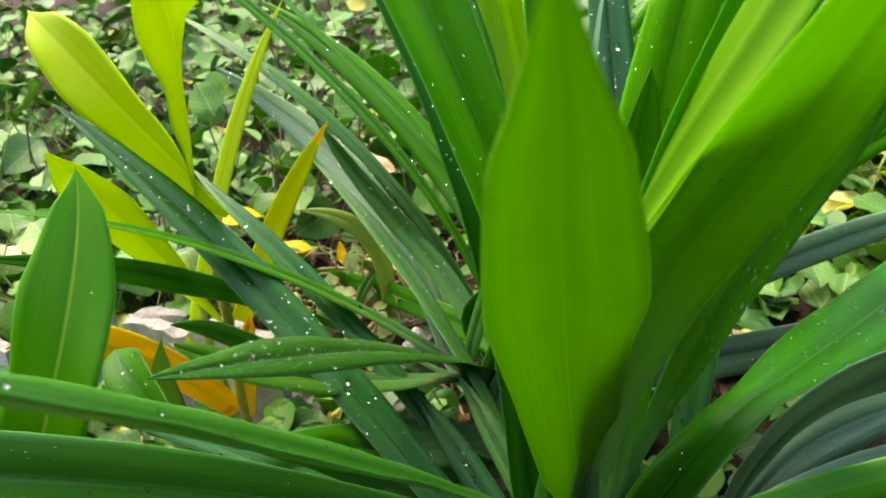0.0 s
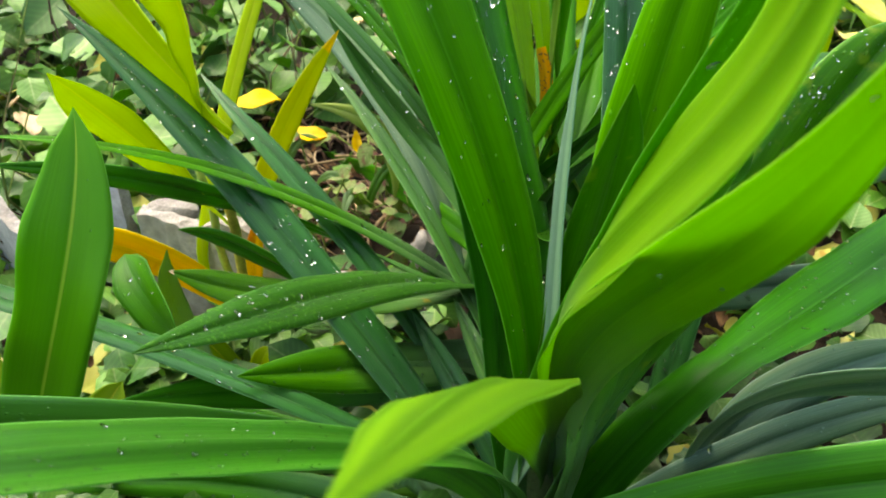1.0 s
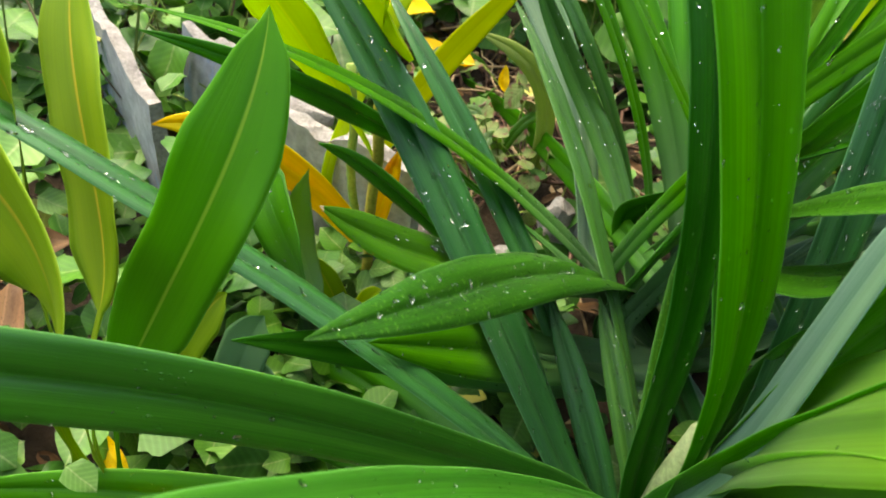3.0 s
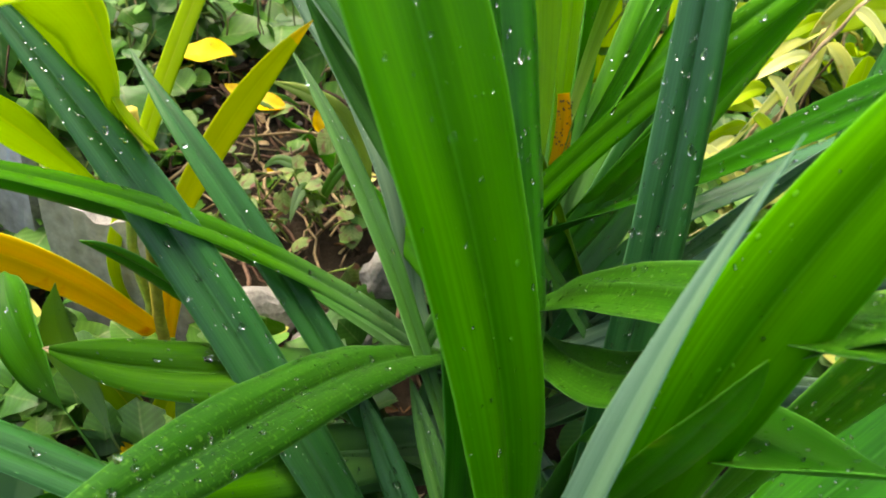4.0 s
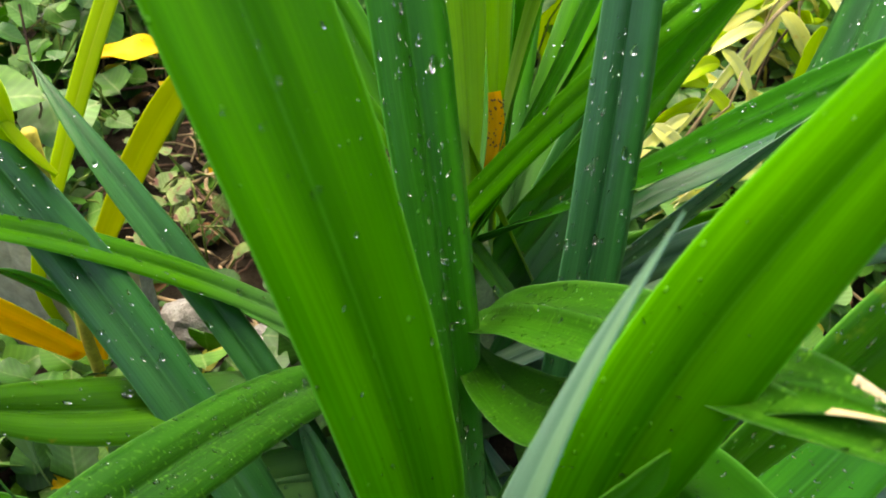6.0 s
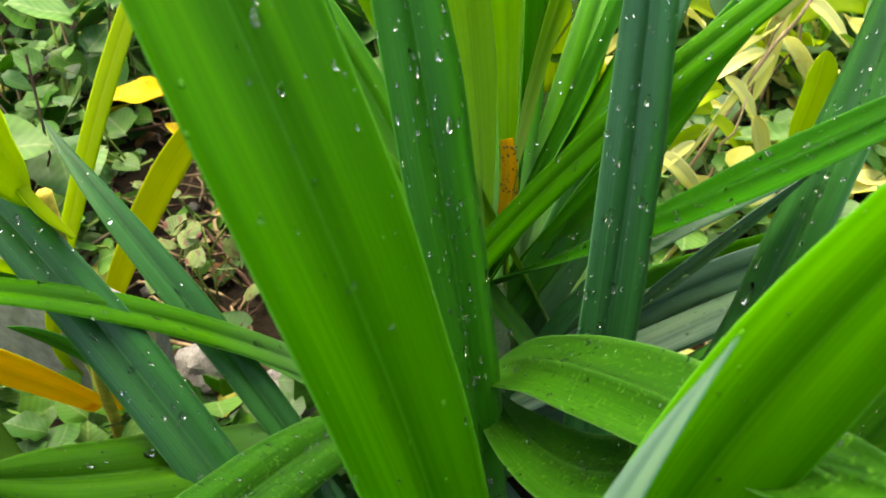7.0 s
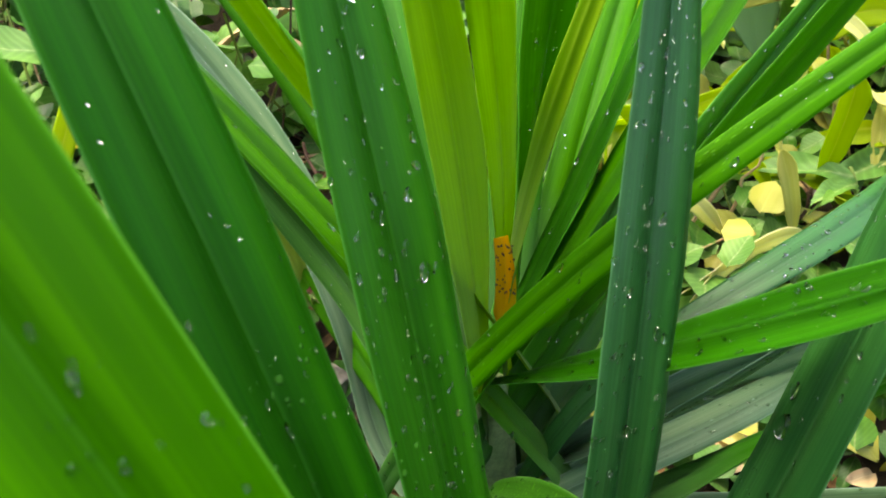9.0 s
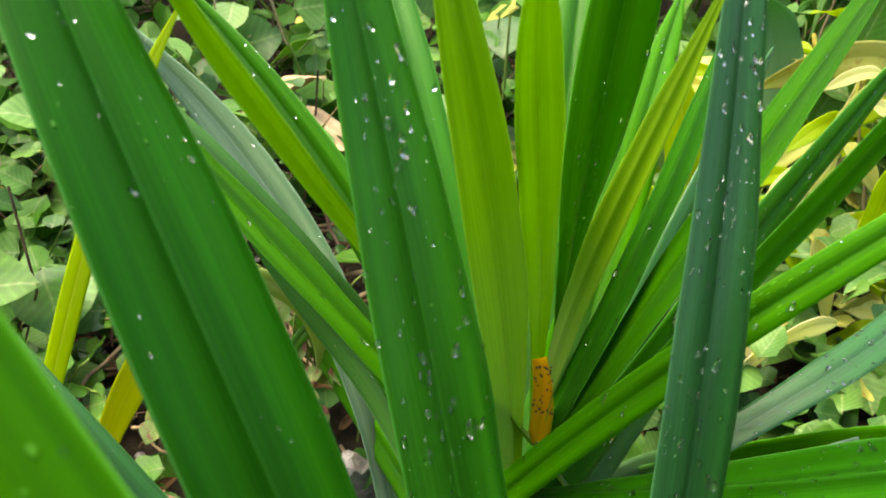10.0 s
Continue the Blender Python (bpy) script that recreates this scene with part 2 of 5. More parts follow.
VINE_PALE = leaf_material("vine_leaf_pale", (0.085, 0.23, 0.04), (0.16, 0.32, 0.07), (0.28, 0.54, 0.05), 0.4, 0.3, 0.15, rib=(0.3, 0.4, 0.14), pinnate=True, gloss=0.35)
VINE_DARK = leaf_material("vine_leaf_dark", (0.02, 0.085, 0.01), (0.045, 0.14, 0.02), (0.07, 0.28, 0.012), 0.38, 0.22, 0.15, rib=(0.1, 0.18, 0.05), pinnate=True, gloss=0.35)
VINE_YELLOW = leaf_material("vine_leaf_yellowing", (0.36, 0.4, 0.06), (0.54, 0.53, 0.15), (0.6, 0.55, 0.03), 0.5, 0.3, 0.15, ((0.35, 0.2, 0.04), 60.0, 0.62))
MOTTLED = leaf_material("leaf_mottled_purple", (0.09, 0.18, 0.03), (0.22, 0.28, 0.11), (0.25, 0.34, 0.08), 0.5, 0.25, 0.15, ((0.16, 0.05, 0.05), 2.6, 0.52), pinnate=True)

def water_material():
    """Rain drops: mostly clear, with a glossy skin and some bending of the light."""
    m, t, p, out = nodes_of("water_drop")
    p.inputs["Base Color"].default_value = (0.92, 1.0, 0.93, 1)
    p.inputs["Transmission Weight"].default_value = 1.0
    p.inputs["IOR"].default_value = 1.33
    p.inputs["Roughness"].default_value = 0.02
    clear = node(t, "ShaderNodeBsdfTransparent", Color=(0.97, 1.0, 0.97, 1))
    shine = node(t, "ShaderNodeBsdfGlossy", Roughness=0.04)
    rim = node(t, "ShaderNodeFresnel", IOR=1.22)
    body = node(t, "ShaderNodeMixShader", Fac=0.77)
    t.links.new(p.outputs[0], body.inputs[1])
    t.links.new(clear.outputs[0], body.inputs[2])
    skin = node(t, "ShaderNodeMixShader")
    t.links.new(rim.outputs[0], skin.inputs[0])
    t.links.new(body.outputs[0], skin.inputs[1])
    t.links.new(shine.outputs[0], skin.inputs[2])
    t.links.new(skin.outputs[0], out.inputs[0])
    return m


WATER = water_material()


def rough_material(name, dark, light, scale, rough=0.85, bump=0.6, distance=0.003, streak=None):
    m, t, p, out = nodes_of(name)
    coords = t.nodes.new("ShaderNodeTexCoord")
    info = t.nodes.new("ShaderNodeObjectInfo")
    big = node(t, "ShaderNodeTexNoise", Scale=scale, Detail=6.0, Roughness=0.65)
    small = node(t, "ShaderNodeTexNoise", Scale=scale * 9, Detail=5.0, Roughness=0.7)
    for n in (big, small):
        t.links.new(coords.outputs["Object"], n.inputs[0])
    c = mixed(t, ramp(t, big.outputs[0], 0.32, 0.68), dark, light)
    c = mixed(t, 0.8, c, mixed(t, ramp(t, small.outputs[0], 0.3, 0.7), (0.6, 0.6, 0.6), (1.3, 1.3, 1.3)), "MULTIPLY")
    if streak:
        mp = node(t, "ShaderNodeMapping", Scale=(26, 26, 7), Rotation=(0.1, 0.2, 0.0))
        t.links.new(coords.outputs["Object"], mp.inputs[0])
        s = node(t, "ShaderNodeTexNoise", Scale=1.0, Detail=5.0, Roughness=0.6)
        t.links.new(mp.outputs[0], s.inputs[0])
        c = mixed(t, ramp(t, s.outputs[0], 0.58, 0.68), c, streak)
    tone = node(t, "ShaderNodeHueSaturation", Value=0.75)
    t.links.new(info.outputs["Random"], tone.inputs["Fac"])
    t.links.new(c, tone.inputs["Color"])
    t.links.new(tone.outputs[0], p.inputs["Base Color"])
    p.inputs["Roughness"].default_value = rough
    p.inputs["Specular IOR Level"].default_value = 0.2
    b = node(t, "ShaderNodeBump", Strength=bump, Distance=distance)
    t.links.new(small.outputs[0], b.inputs["Height"])
    t.links.new(b.outputs[0], p.inputs["Normal"])
    return m


SOIL = rough_material("damp_soil", (0.014, 0.01, 0.005), (0.045, 0.03, 0.015), 14.0, 0.8, 1.0, 0.006)
SLAB = rough_material("grey_cement", (0.26, 0.26, 0.2), (0.38, 0.38, 0.31), 9.0, 0.85, 0.4, 0.001)
SLAB_PAINT = rough_material("grey_cement_blue_paint", (0.27, 0.29, 0.3), (0.38, 0.4, 0.41), 9.0, 0.8, 0.3, 0.001, (0.22, 0.38, 0.6))
SLAB_EDGE = rough_material("broken_cement_edge", (0.25, 0.235, 0.215), (0.48, 0.46, 0.43), 40.0, 0.95, 1.0, 0.004)
STALK = rough_material("dry_straw", (0.3, 0.2, 0.1), (0.55, 0.42, 0.25), 30.0, 0.7, 0.3, 0.0005)
TWIG = rough_material("brown_twig", (0.09, 0.05, 0.035), (0.2, 0.12, 0.08), 40.0, 0.8, 0.5, 0.0008)
GREEN_STEM = rough_material("green_stem", (0.12, 0.22, 0.04), (0.25, 0.34, 0.07), 25.0, 0.45, 0.2, 0.0004)
GOLD_STEM = rough_material("yellow_stem", (0.45, 0.36, 0.05), (0.6, 0.5, 0.08), 25.0, 0.45, 0.2, 0.0004)
SHEATH = rough_material("pale_leaf_base", (0.2, 0.3, 0.12), (0.34, 0.42, 0.2), 25.0, 0.5, 0.2, 0.0004)
WALL = rough_material("unseen_wall_green", (0.03, 0.05, 0.02), (0.09, 0.11, 0.06), 1.5, 0.9, 0.5, 0.01)
STONE = rough_material("pebble_grey", (0.12, 0.11, 0.1), (0.3, 0.27, 0.24), 30.0, 0.8, 0.5, 0.001)


# ---- mesh helpers ----
def mesh_of(name, verts, faces, materials, slots=None, uvs=None, smooth=True):
    me = bpy.data.meshes.new(name)
    me.from_pydata([tuple(v) for v in verts], [], faces)
    for m in materials:
        me.materials.append(m)
    if slots is not None:
        me.polygons.foreach_set("material_index", slots)
    if uvs is not None:
        layer = me.uv_layers.new(name="UVMap")
        loops = np.zeros(len(me.loops), int)
        me.loops.foreach_get("vertex_index", loops)
        layer.data.foreach_set("uv", np.asarray(uvs, float)[loops].ravel())
    me.polygons.foreach_set("use_smooth", [smooth] * len(me.polygons))
    me.update()
    return me


def child(name, me, parent, label="", kind=""):
    ob = new(name, me)
    ob.parent = parent
    ob.matrix_parent_inverse = parent.matrix_world.inverted()
    return tagged(ob, label, kind=kind)


def empty(name, place, label, category, group="", kind=""):
    ob = new(name)
    ob.empty_display_size = 0.05
    ob.matrix_world = Matrix.Translation(place)
    ob.matrix_basis = Matrix.Translation(place)
    bpy.context.view_layer.update()
    return tagged(ob, label, category, group, kind)


FACING = np.array((0.05, -0.86, 0.5)) / np.linalg.norm((0.05, -0.86, 0.5))


def curve_points(P, s):
    s = s[:, None]
    q = 1 - s
    c = q**3 * P[0] + 3 * q * q * s * P[1] + 3 * q * s * s * P[2] + s**3 * P[3]
    d = 3 * q * q * (P[1] - P[0]) + 6 * q * s * (P[2] - P[1]) + 3 * s * s * (P[3] - P[2])
    return c, d / (np.linalg.norm(d, axis=1)[:, None] + 1e-9)


def frame_of(P, s, twist0, twist1, facing=FACING):
    c, along = curve_points(P, s)
    flat = np.cross(along, facing)
    flat /= np.linalg.norm(flat, axis=1)[:, None] + 1e-9
    up = np.cross(flat, along)
    a = np.radians(twist0 + (twist1 - twist0) * s)[:, None]
    side = flat * np.cos(a) + up * np.sin(a)
    return c, along, side, np.cross(side, along)


STRAP_U = np.array((-1, -0.82, -0.6, -0.42, -0.24, -0.09, 0, 0.09, 0.24, 0.42, 0.6, 0.82, 1))
STRAP_H = np.array((0.02, 0.07, 0.13, 0.125, 0.085, 0.03, -0.04, 0.03, 0.085, 0.125, 0.13, 0.07, 0.02))
BROAD_U = STRAP_U
BROAD_H = np.array((0.16, 0.13, 0.09, 0.05, 0.015, 0.0, -0.035, 0.0, 0.015, 0.05, 0.09, 0.13, 0.16))


def strap_width(s):
    return (0.72 + 0.28 * np.clip(s / 0.3, 0, 1)) * np.clip(1 - np.clip((s - 0.5) / 0.5, 0, 1) ** 2.2, 0, 1)


def broad_width(s):
    return np.clip(0.12 + 1.1 * np.sin(np.pi * np.clip(s, 0, 1) ** 0.8) ** 0.9, 0, 1) * np.clip((1 - s) / 0.12, 0, 1) ** 0.6


rng = np.random.default_rng(11)
pick = random.Random(5)


def blade(plant, p0, p1, p2, p3, width, twist0, twist1, front, back=None, drops=60, broad=False, ripple=0.4, name="leaf", label="", fold=1.0, tip=None, big=1.0, root=None, whole=False, tip_from=0.972, dry_edge=False, neck=0.0):
    """One long leaf: a thin closed sheet along a curve, keeled in its middle, with rain drops on it."""
    P = np.array((p0, p1, p2, p3), float)
    n, back = 44, back or front
    s = 1 - (1 - np.linspace(0, 1, n)) ** 1.12
    c, along, side, normal = frame_of(P, s, twist0, twist1)
    half = width / 2
    w = half * (broad_width(s) if broad else (np.clip(np.minimum(0.3 + s * 3.5, 0.82 + 0.18 * np.sin(3 * s)), 0, 1) * (1 - 0.35 * s) if whole else strap_width(s))) + 0.0003
    if neck:
        w = np.maximum(w, half * neck * np.clip((0.4 - s) / 0.1, 0, 1))
    if root is not None and np.linalg.norm(P[0] - root) > 0.02:
        q = np.linspace(0, 1, 11)[:-1, None]
        start = np.array(root, float)
        far = np.linalg.norm(P[0] - start)
        knee = P[0] - along[0] * far * 0.45
        extra = (1 - q) ** 2 * start + 2 * q * (1 - q) * knee + q * q * P[0]
        aim = 2 * (1 - q) * (knee - start) + 2 * q * (P[0] - knee)
        aim /= np.linalg.norm(aim, axis=1)[:, None] + 1e-9
        es = side[0] - aim * (aim @ side[0])[:, None]
        es /= np.linalg.norm(es, axis=1)[:, None] + 1e-9
        c, along, side, normal = (np.concatenate(z) for z in ((extra, c), (aim, along), (es, side), (np.cross(es, aim), normal)))
        w = np.concatenate((w[0] * (0.85 + 0.15 * q[:, 0]), w))
        s = np.concatenate((np.zeros(10), s))
        n += 10
    U, Hh = (BROAD_U, BROAD_H) if broad else (STRAP_U, STRAP_H)
    k = len(U)
    length = np.concatenate(([0], np.cumsum(np.linalg.norm(np.diff(c, axis=0), axis=1))))
    ph = rng.uniform(0, 6.28, 4)
    edge_l = ripple * 0.035 * half * (np.sin(length * 38 + ph[0]) + 0.7 * np.sin(length * 91 + ph[1]))
    edge_r = ripple * 0.035 * half * (np.sin(length * 41 + ph[2]) + 0.7 * np.sin(length * 83 + ph[3]))
    grid = np.zeros((n, k, 3))
    for j in range(k):
        u = U[j]
        wob = (edge_l if u < 0 else edge_r) * abs(u) ** 2
        lift = Hh[j] * fold * w + wob * 1.6
        grid[:, j] = c + side * (u * (w + wob * 0.4))[:, None] + normal * lift[:, None]
    thick = 0.0002
    top = grid + normal[:, None] * thick
    low = grid - normal[:, None] * thick
    verts = np.concatenate((top.reshape(-1, 3), low.reshape(-1, 3)))
    faces, slots = [], []
    N = n * k
    front_faces = []
    for i in range(n - 1):
        for j in range(k - 1):
            a, b, d, e = i * k + j, i * k + j + 1, (i + 1) * k + j + 1, (i + 1) * k + j
            faces.append((a, b, d, e)); slots.append(0)
            faces.append((N + a, N + e, N + d, N + b)); slots.append(1)
        for j in (0, k - 1):
            a, e = i * k + j, (i + 1) * k + j
            faces.append((a, e, N + e, N + a) if j == 0 else (a, N + a, N + e, e)); slots.append(0)
    uv = np.stack((np.repeat(0.02 * U[None], n, 0), np.repeat(length[:, None], k, 1)), -1).reshape(-1, 2)
    uv = np.concatenate((uv, uv))
    mats = [front, back] + ([tip] if tip else [])
    if tip:
        at = np.repeat(np.arange(n - 1), 2 * (k - 1) + 2)
        rim = np.tile([abs(U[j] + U[j + 1]) > 1.3 for j in range(k - 1) for _ in (0, 1)] + [True, True], n - 1)
        slots = [2 if s[i] > tip_from and (e or not dry_edge or s[i] > 0.985) else q for i, e, q in zip(at, rim, slots)]
    leaf = child(name, mesh_of(name, verts, faces, mats, slots, uv), plant, label)
    if drops:
        rain(leaf, grid, normal, s, drops, big)
    return leaf


def drop_shape():
    """A flat dome on a ring."""
    rings = ((1.0, 0.0), (0.97, 0.19), (0.78, 0.4), (0.42, 0.53))
    v, f, m = [], [], 9
    for r, z in rings:
        v += [(r * math.cos(6.2832 * a / m), r * math.sin(6.2832 * a / m), z) for a in range(m)]
    v.append((0, 0, 0.57))
    for i in range(len(rings) - 1):
        for a in range(m):
            b = (a + 1) % m
            f.append((i * m + a, i * m + b, (i + 1) * m + b, (i + 1) * m + a))
    o = (len(rings) - 1) * m
    f += [(o + a, o + (a + 1) % m, len(v) - 1) for a in range(m)]
    f.append(tuple(reversed(range(m))))
    return np.array(v), f


DROP_V, DROP_F = drop_shape()


def rain(leaf, grid, normal, s, count, big=1.0):
    n, k, _ = grid.shape
    outward = 1.0 if normal.mean(0) @ (0.05, -0.5, 0.86) > 0 else -1.0
    verts, faces = [], []
    clusters = [(rng.uniform(3, n - 6), rng.uniform(1, k - 2)) for _ in range(6)]
    span = np.linalg.norm(grid[:, -1] - grid[:, 0], axis=1)
    span = span / span.max()
    for q in range(int(count * 3.6)):
        if rng.random() < 0.25:
            ci, cj = clusters[rng.integers(6)]
            i, j = int(np.clip(rng.normal(ci, 3.2), 1, n - 3)), int(np.clip(rng.normal(cj, 1.3), 0, k - 2))
        else:
            i, j = int(rng.uniform(1, n - 3)), int(rng.uniform(0, k - 1))
        if rng.random() > span[i]:
            continue
        fi, fj = rng.random(2)
        a = (grid[i, j] * (1 - fj) + grid[i, j + 1] * fj) * (1 - fi) + (grid[i + 1, j] * (1 - fj) + grid[i + 1, j + 1] * fj) * fi
        x = grid[i, j + 1] - grid[i, j]
        y = grid[i + 1, j] - grid[i, j]
        if np.linalg.norm(x) < 1e-4:
            continue
        x, y = x / np.linalg.norm(x), y / np.linalg.norm(y)
        z = np.cross(x, y)
        z = z / np.linalg.norm(z) * outward * (1 if np.cross(x, y) @ normal[i] > 0 else -1)
        r = 0.00045 * np.exp(rng.normal(0, 0.6)) * big + (0.0005 * big if rng.random() < 0.06 else 0)
        stretch = rng.uniform(1.0, 1.9)
        angle = rng.normal(0, 0.5)
        base = DROP_V * (r, r * stretch, r * rng.uniform(0.7, 1.05))
        base[:, :2] *= 1 + 0.16 * np.sin(np.arctan2(base[:, 1:2], base[:, :1]) * 3 + rng.uniform(0, 6))
        ca, sa = math.cos(angle), math.sin(angle)
        bx, by = base[:, :1] * ca - base[:, 1:2] * sa, base[:, :1] * sa + base[:, 1:2] * ca
        o = len(verts)
        verts += list(a + z * 0.00024 + bx * x + by * y + base[:, 2:] * z)
        flip = np.cross(x, y) @ z < 0
        faces += [tuple(o + v for v in (reversed(f) if flip else f)) for f in DROP_F]
    if verts:
        child("rain_water", mesh_of("rain_water", verts, faces, [WATER]), leaf, "clear rain drops", "stuff")


def tube_mesh(name, points, radii, material, sides=7):
    pts = [Vector(p) for p in points]
    v, f = [], []
    for i, p in enumerate(pts):
        d = (pts[min(i + 1, len(pts) - 1)] - pts[max(i - 1, 0)]).normalized()
        x = d.orthogonal().normalized()
        y = d.cross(x)
        v += [p + (x * math.cos(6.2832 * a / sides) + y * math.sin(6.2832 * a / sides)) * radii[i] for a in range(sides)]
    for i in range(len(pts) - 1):
        for a in range(sides):
            b = (a + 1) % sides
            f.append((i * sides + a, i * sides + b, (i + 1) * sides + b, (i + 1) * sides + a))
    f += [tuple(reversed(range(sides))), tuple(range((len(pts) - 1) * sides, len(pts) * sides))]
    return mesh_of(name, v, f, [material])


def bent(a, b, sag, steps=9, wob=0.0, seed=0):
    r = random.Random(seed)
    a, b = Vector(a), Vector(b)
    out = []
    for i in range(steps):
        t = i / (steps - 1)
        p = a.lerp(b, t) + Vector((0, 0, sag * 4 * t * (1 - t)))
        if 0 < i < steps - 1:
            p += Vector((r.uniform(-wob, wob), r.uniform(-wob, wob), r.uniform(-wob, wob) * 0.5))
        out.append(p)
    return out


# ---- ground ----
def hill(x, y):
    near = math.exp(-((x * x + y * y) / 3.0))
    v = Vector((x, y, 0))
    z = 0.012 * near * noise.noise(v * 9) + 0.006 * near * noise.noise(v * 31) + 0.03 * noise.noise(v * 1.3)
    return z - 0.015


def build_ground():
    step = [-400, -120, -40, -15, -7, -4]
    line = step + list(np.linspace(-2.6, 2.6, 130)) + [-q for q in reversed(step)]
    m = len(line)
    v = [(x, y, hill(x, y) if max(abs(x), abs(y)) < 8 else -0.015) for y in line for x in line]
    f = [(j * m + i, j * m + i + 1, (j + 1) * m + i + 1, (j + 1) * m + i) for j in range(m - 1) for i in range(m - 1)]
    tagged(new("ground", mesh_of("ground", v, f, [SOIL])), "dark damp garden soil strewn with plant litter", "ground", kind="structure")


build_ground()


def build_enclosure():
    """An unseen wall added well away on all sides; its height sets how much low sky lights the bed."""
    outer, inner, top = 7.2, 7.0, 1.8
    v = [(r * math.cos(a * 0.5236), r * math.sin(a * 0.5236), z) for r in (outer, inner) for z in (-0.1, top) for a in range(12)]
    f = []
    for a in range(12):
        b = (a + 1) % 12
        f += [(a, b, 12 + b, 12 + a), (24 + b, 24 + a, 36 + a, 36 + b), (12 + a, 12 + b, 36 + b, 36 + a)]
    tagged(new("wall_garden", mesh_of("wall_garden", v, f, [WALL], smooth=False)), "unseen dark green wall added far around the bed to hold back low sky", "wall", kind="structure")


build_enclosure()

# ---- the pandan plants and the broad-leaved plants beside them ----

pandan = empty("pandan_plant", (0.0, -0.06, -0.01), "clump of long green strap leaves wet with rain", "plant")
blade(pandan, (0.014, -0.221, 0.012), (-0.012, -0.208, 0.184), (-0.039, -0.124, 0.364), (-0.093, -0.003, 0.561), 0.048, -87, -17, DEEP, drops=170, big=1.2)
blade(pandan, (0.006, -0.233, -0.000), (0.036, -0.190, 0.161), (0.058, -0.089, 0.340), (0.057, 0.049, 0.543), 0.038, -40, -9, BLUE, drops=150, big=1.1)
blade(pandan, (0.067, -0.186, 0.068), (0.112, -0.128, 0.260), (0.173, -0.069, 0.413), (0.201, 0.030, 0.522), 0.041, 65, 92, BLUE, drops=110, big=1.1, root=(0.0, -0.05, 0.01))
blade(pandan, (-0.054, 0.032, 0.106), (0.025, -0.055, 0.230), (0.095, -0.116, 0.345), (0.170, -0.152, 0.444), 0.029, -26, -144, DARK, drops=160, root=(0.0, -0.05, 0.01))
blade(pandan, (-0.071, -0.038, 0.091), (-0.031, -0.054, 0.248), (0.073, -0.053, 0.384), (0.227, -0.034, 0.501), 0.017, 31, 31, BRIGHT, drops=40, root=(0.0, -0.05, 0.01))
blade(pandan, (-0.049, -0.066, 0.076), (0.039, 0.021, 0.181), (0.138, 0.104, 0.279), (0.245, 0.185, 0.373), 0.031, -25, -24, DEEP, drops=60, root=(0.0, -0.05, 0.01))
blade(pandan, (0.108, -0.000, 0.208), (0.196, 0.043, 0.232), (0.269, 0.092, 0.221), (0.303, 0.167, 0.178), 0.023, 56, 55, BLUE, fold=0.4, drops=60, root=(0.0, -0.05, 0.01))
blade(pandan, (0.001, -0.048, 0.068), (0.139, 0.020, 0.104), (0.291, 0.053, 0.126), (0.451, 0.066, 0.138), 0.031, -28, -10, WET, drops=60, root=(0.0, -0.05, 0.01))
blade(pandan, (-0.017, -0.086, 0.165), (-0.006, -0.131, 0.265), (0.028, -0.232, 0.353), (0.059, -0.360, 0.451), 0.041, -39, -94, DULL, drops=120, fold=1.3, root=(0.0, -0.05, 0.01))
blade(pandan, (-0.051, -0.040, 0.077), (-0.117, -0.128, 0.180), (-0.147, -0.254, 0.262), (-0.202, -0.368, 0.330), 0.040, -115, -40, DULL, drops=140, root=(0.0, -0.05, 0.01))
blade(pandan, (-0.032, -0.035, 0.037), (-0.138, -0.052, 0.168), (-0.245, -0.098, 0.284), (-0.356, -0.190, 0.344), 0.023, -69, -75, MID, drops=40)
blade(pandan, (-0.052, -0.246, 0.038), (-0.144, -0.165, 0.147), (-0.230, -0.083, 0.263), (-0.355, -0.016, 0.352), 0.033, -53, -18, BLUE, drops=90)
blade(pandan, (-0.054, -0.170, -0.006), (-0.107, -0.102, 0.133), (-0.211, -0.053, 0.232), (-0.278, 0.026, 0.273), 0.025, -58, -41, BLUE, drops=16)
blade(pandan, (0.059, -0.063, 0.087), (0.169, -0.062, 0.212), (0.276, -0.063, 0.335), (0.389, -0.071, 0.451), 0.050, -93, 37, DEEP, root=(0.0, -0.05, 0.01))
blade(pandan, (-0.029, -0.170, 0.056), (-0.074, -0.076, 0.126), (-0.116, 0.020, 0.185), (-0.189, 0.101, 0.239), 0.020, -75, -29, GREY, fold=0.5, drops=15, big=0.85, root=(0.0, -0.05, 0.01))
blade(pandan, (-0.047, 0.011, 0.055), (-0.067, 0.118, 0.101), (-0.143, 0.139, 0.161), (-0.187, 0.143, 0.270), 0.029, -42, -37, GREY, fold=0.5, drops=20, big=0.85, root=(0.0, -0.05, 0.01))
blade(pandan, (-0.030, 0.129, -0.031), (-0.091, 0.122, 0.207), (-0.212, 0.143, 0.324), (-0.328, 0.260, 0.359), 0.018, -47, -39, GREY, fold=0.5, drops=20, big=0.85, root=(0.0, -0.05, 0.01))
blade(pandan, (-0.035, 0.028, 0.064), (-0.063, 0.054, 0.223), (-0.169, 0.070, 0.357), (-0.306, 0.093, 0.478), 0.023, -66, -52, MID, drops=40, root=(0.0, -0.05, 0.01))
blade(pandan, (-0.003, -0.010, 0.117), (-0.012, -0.033, 0.229), (-0.016, -0.028, 0.365), (-0.059, -0.002, 0.529), 0.035, -89, -13, LIME, drops=0, root=(0.0, -0.05, 0.01))
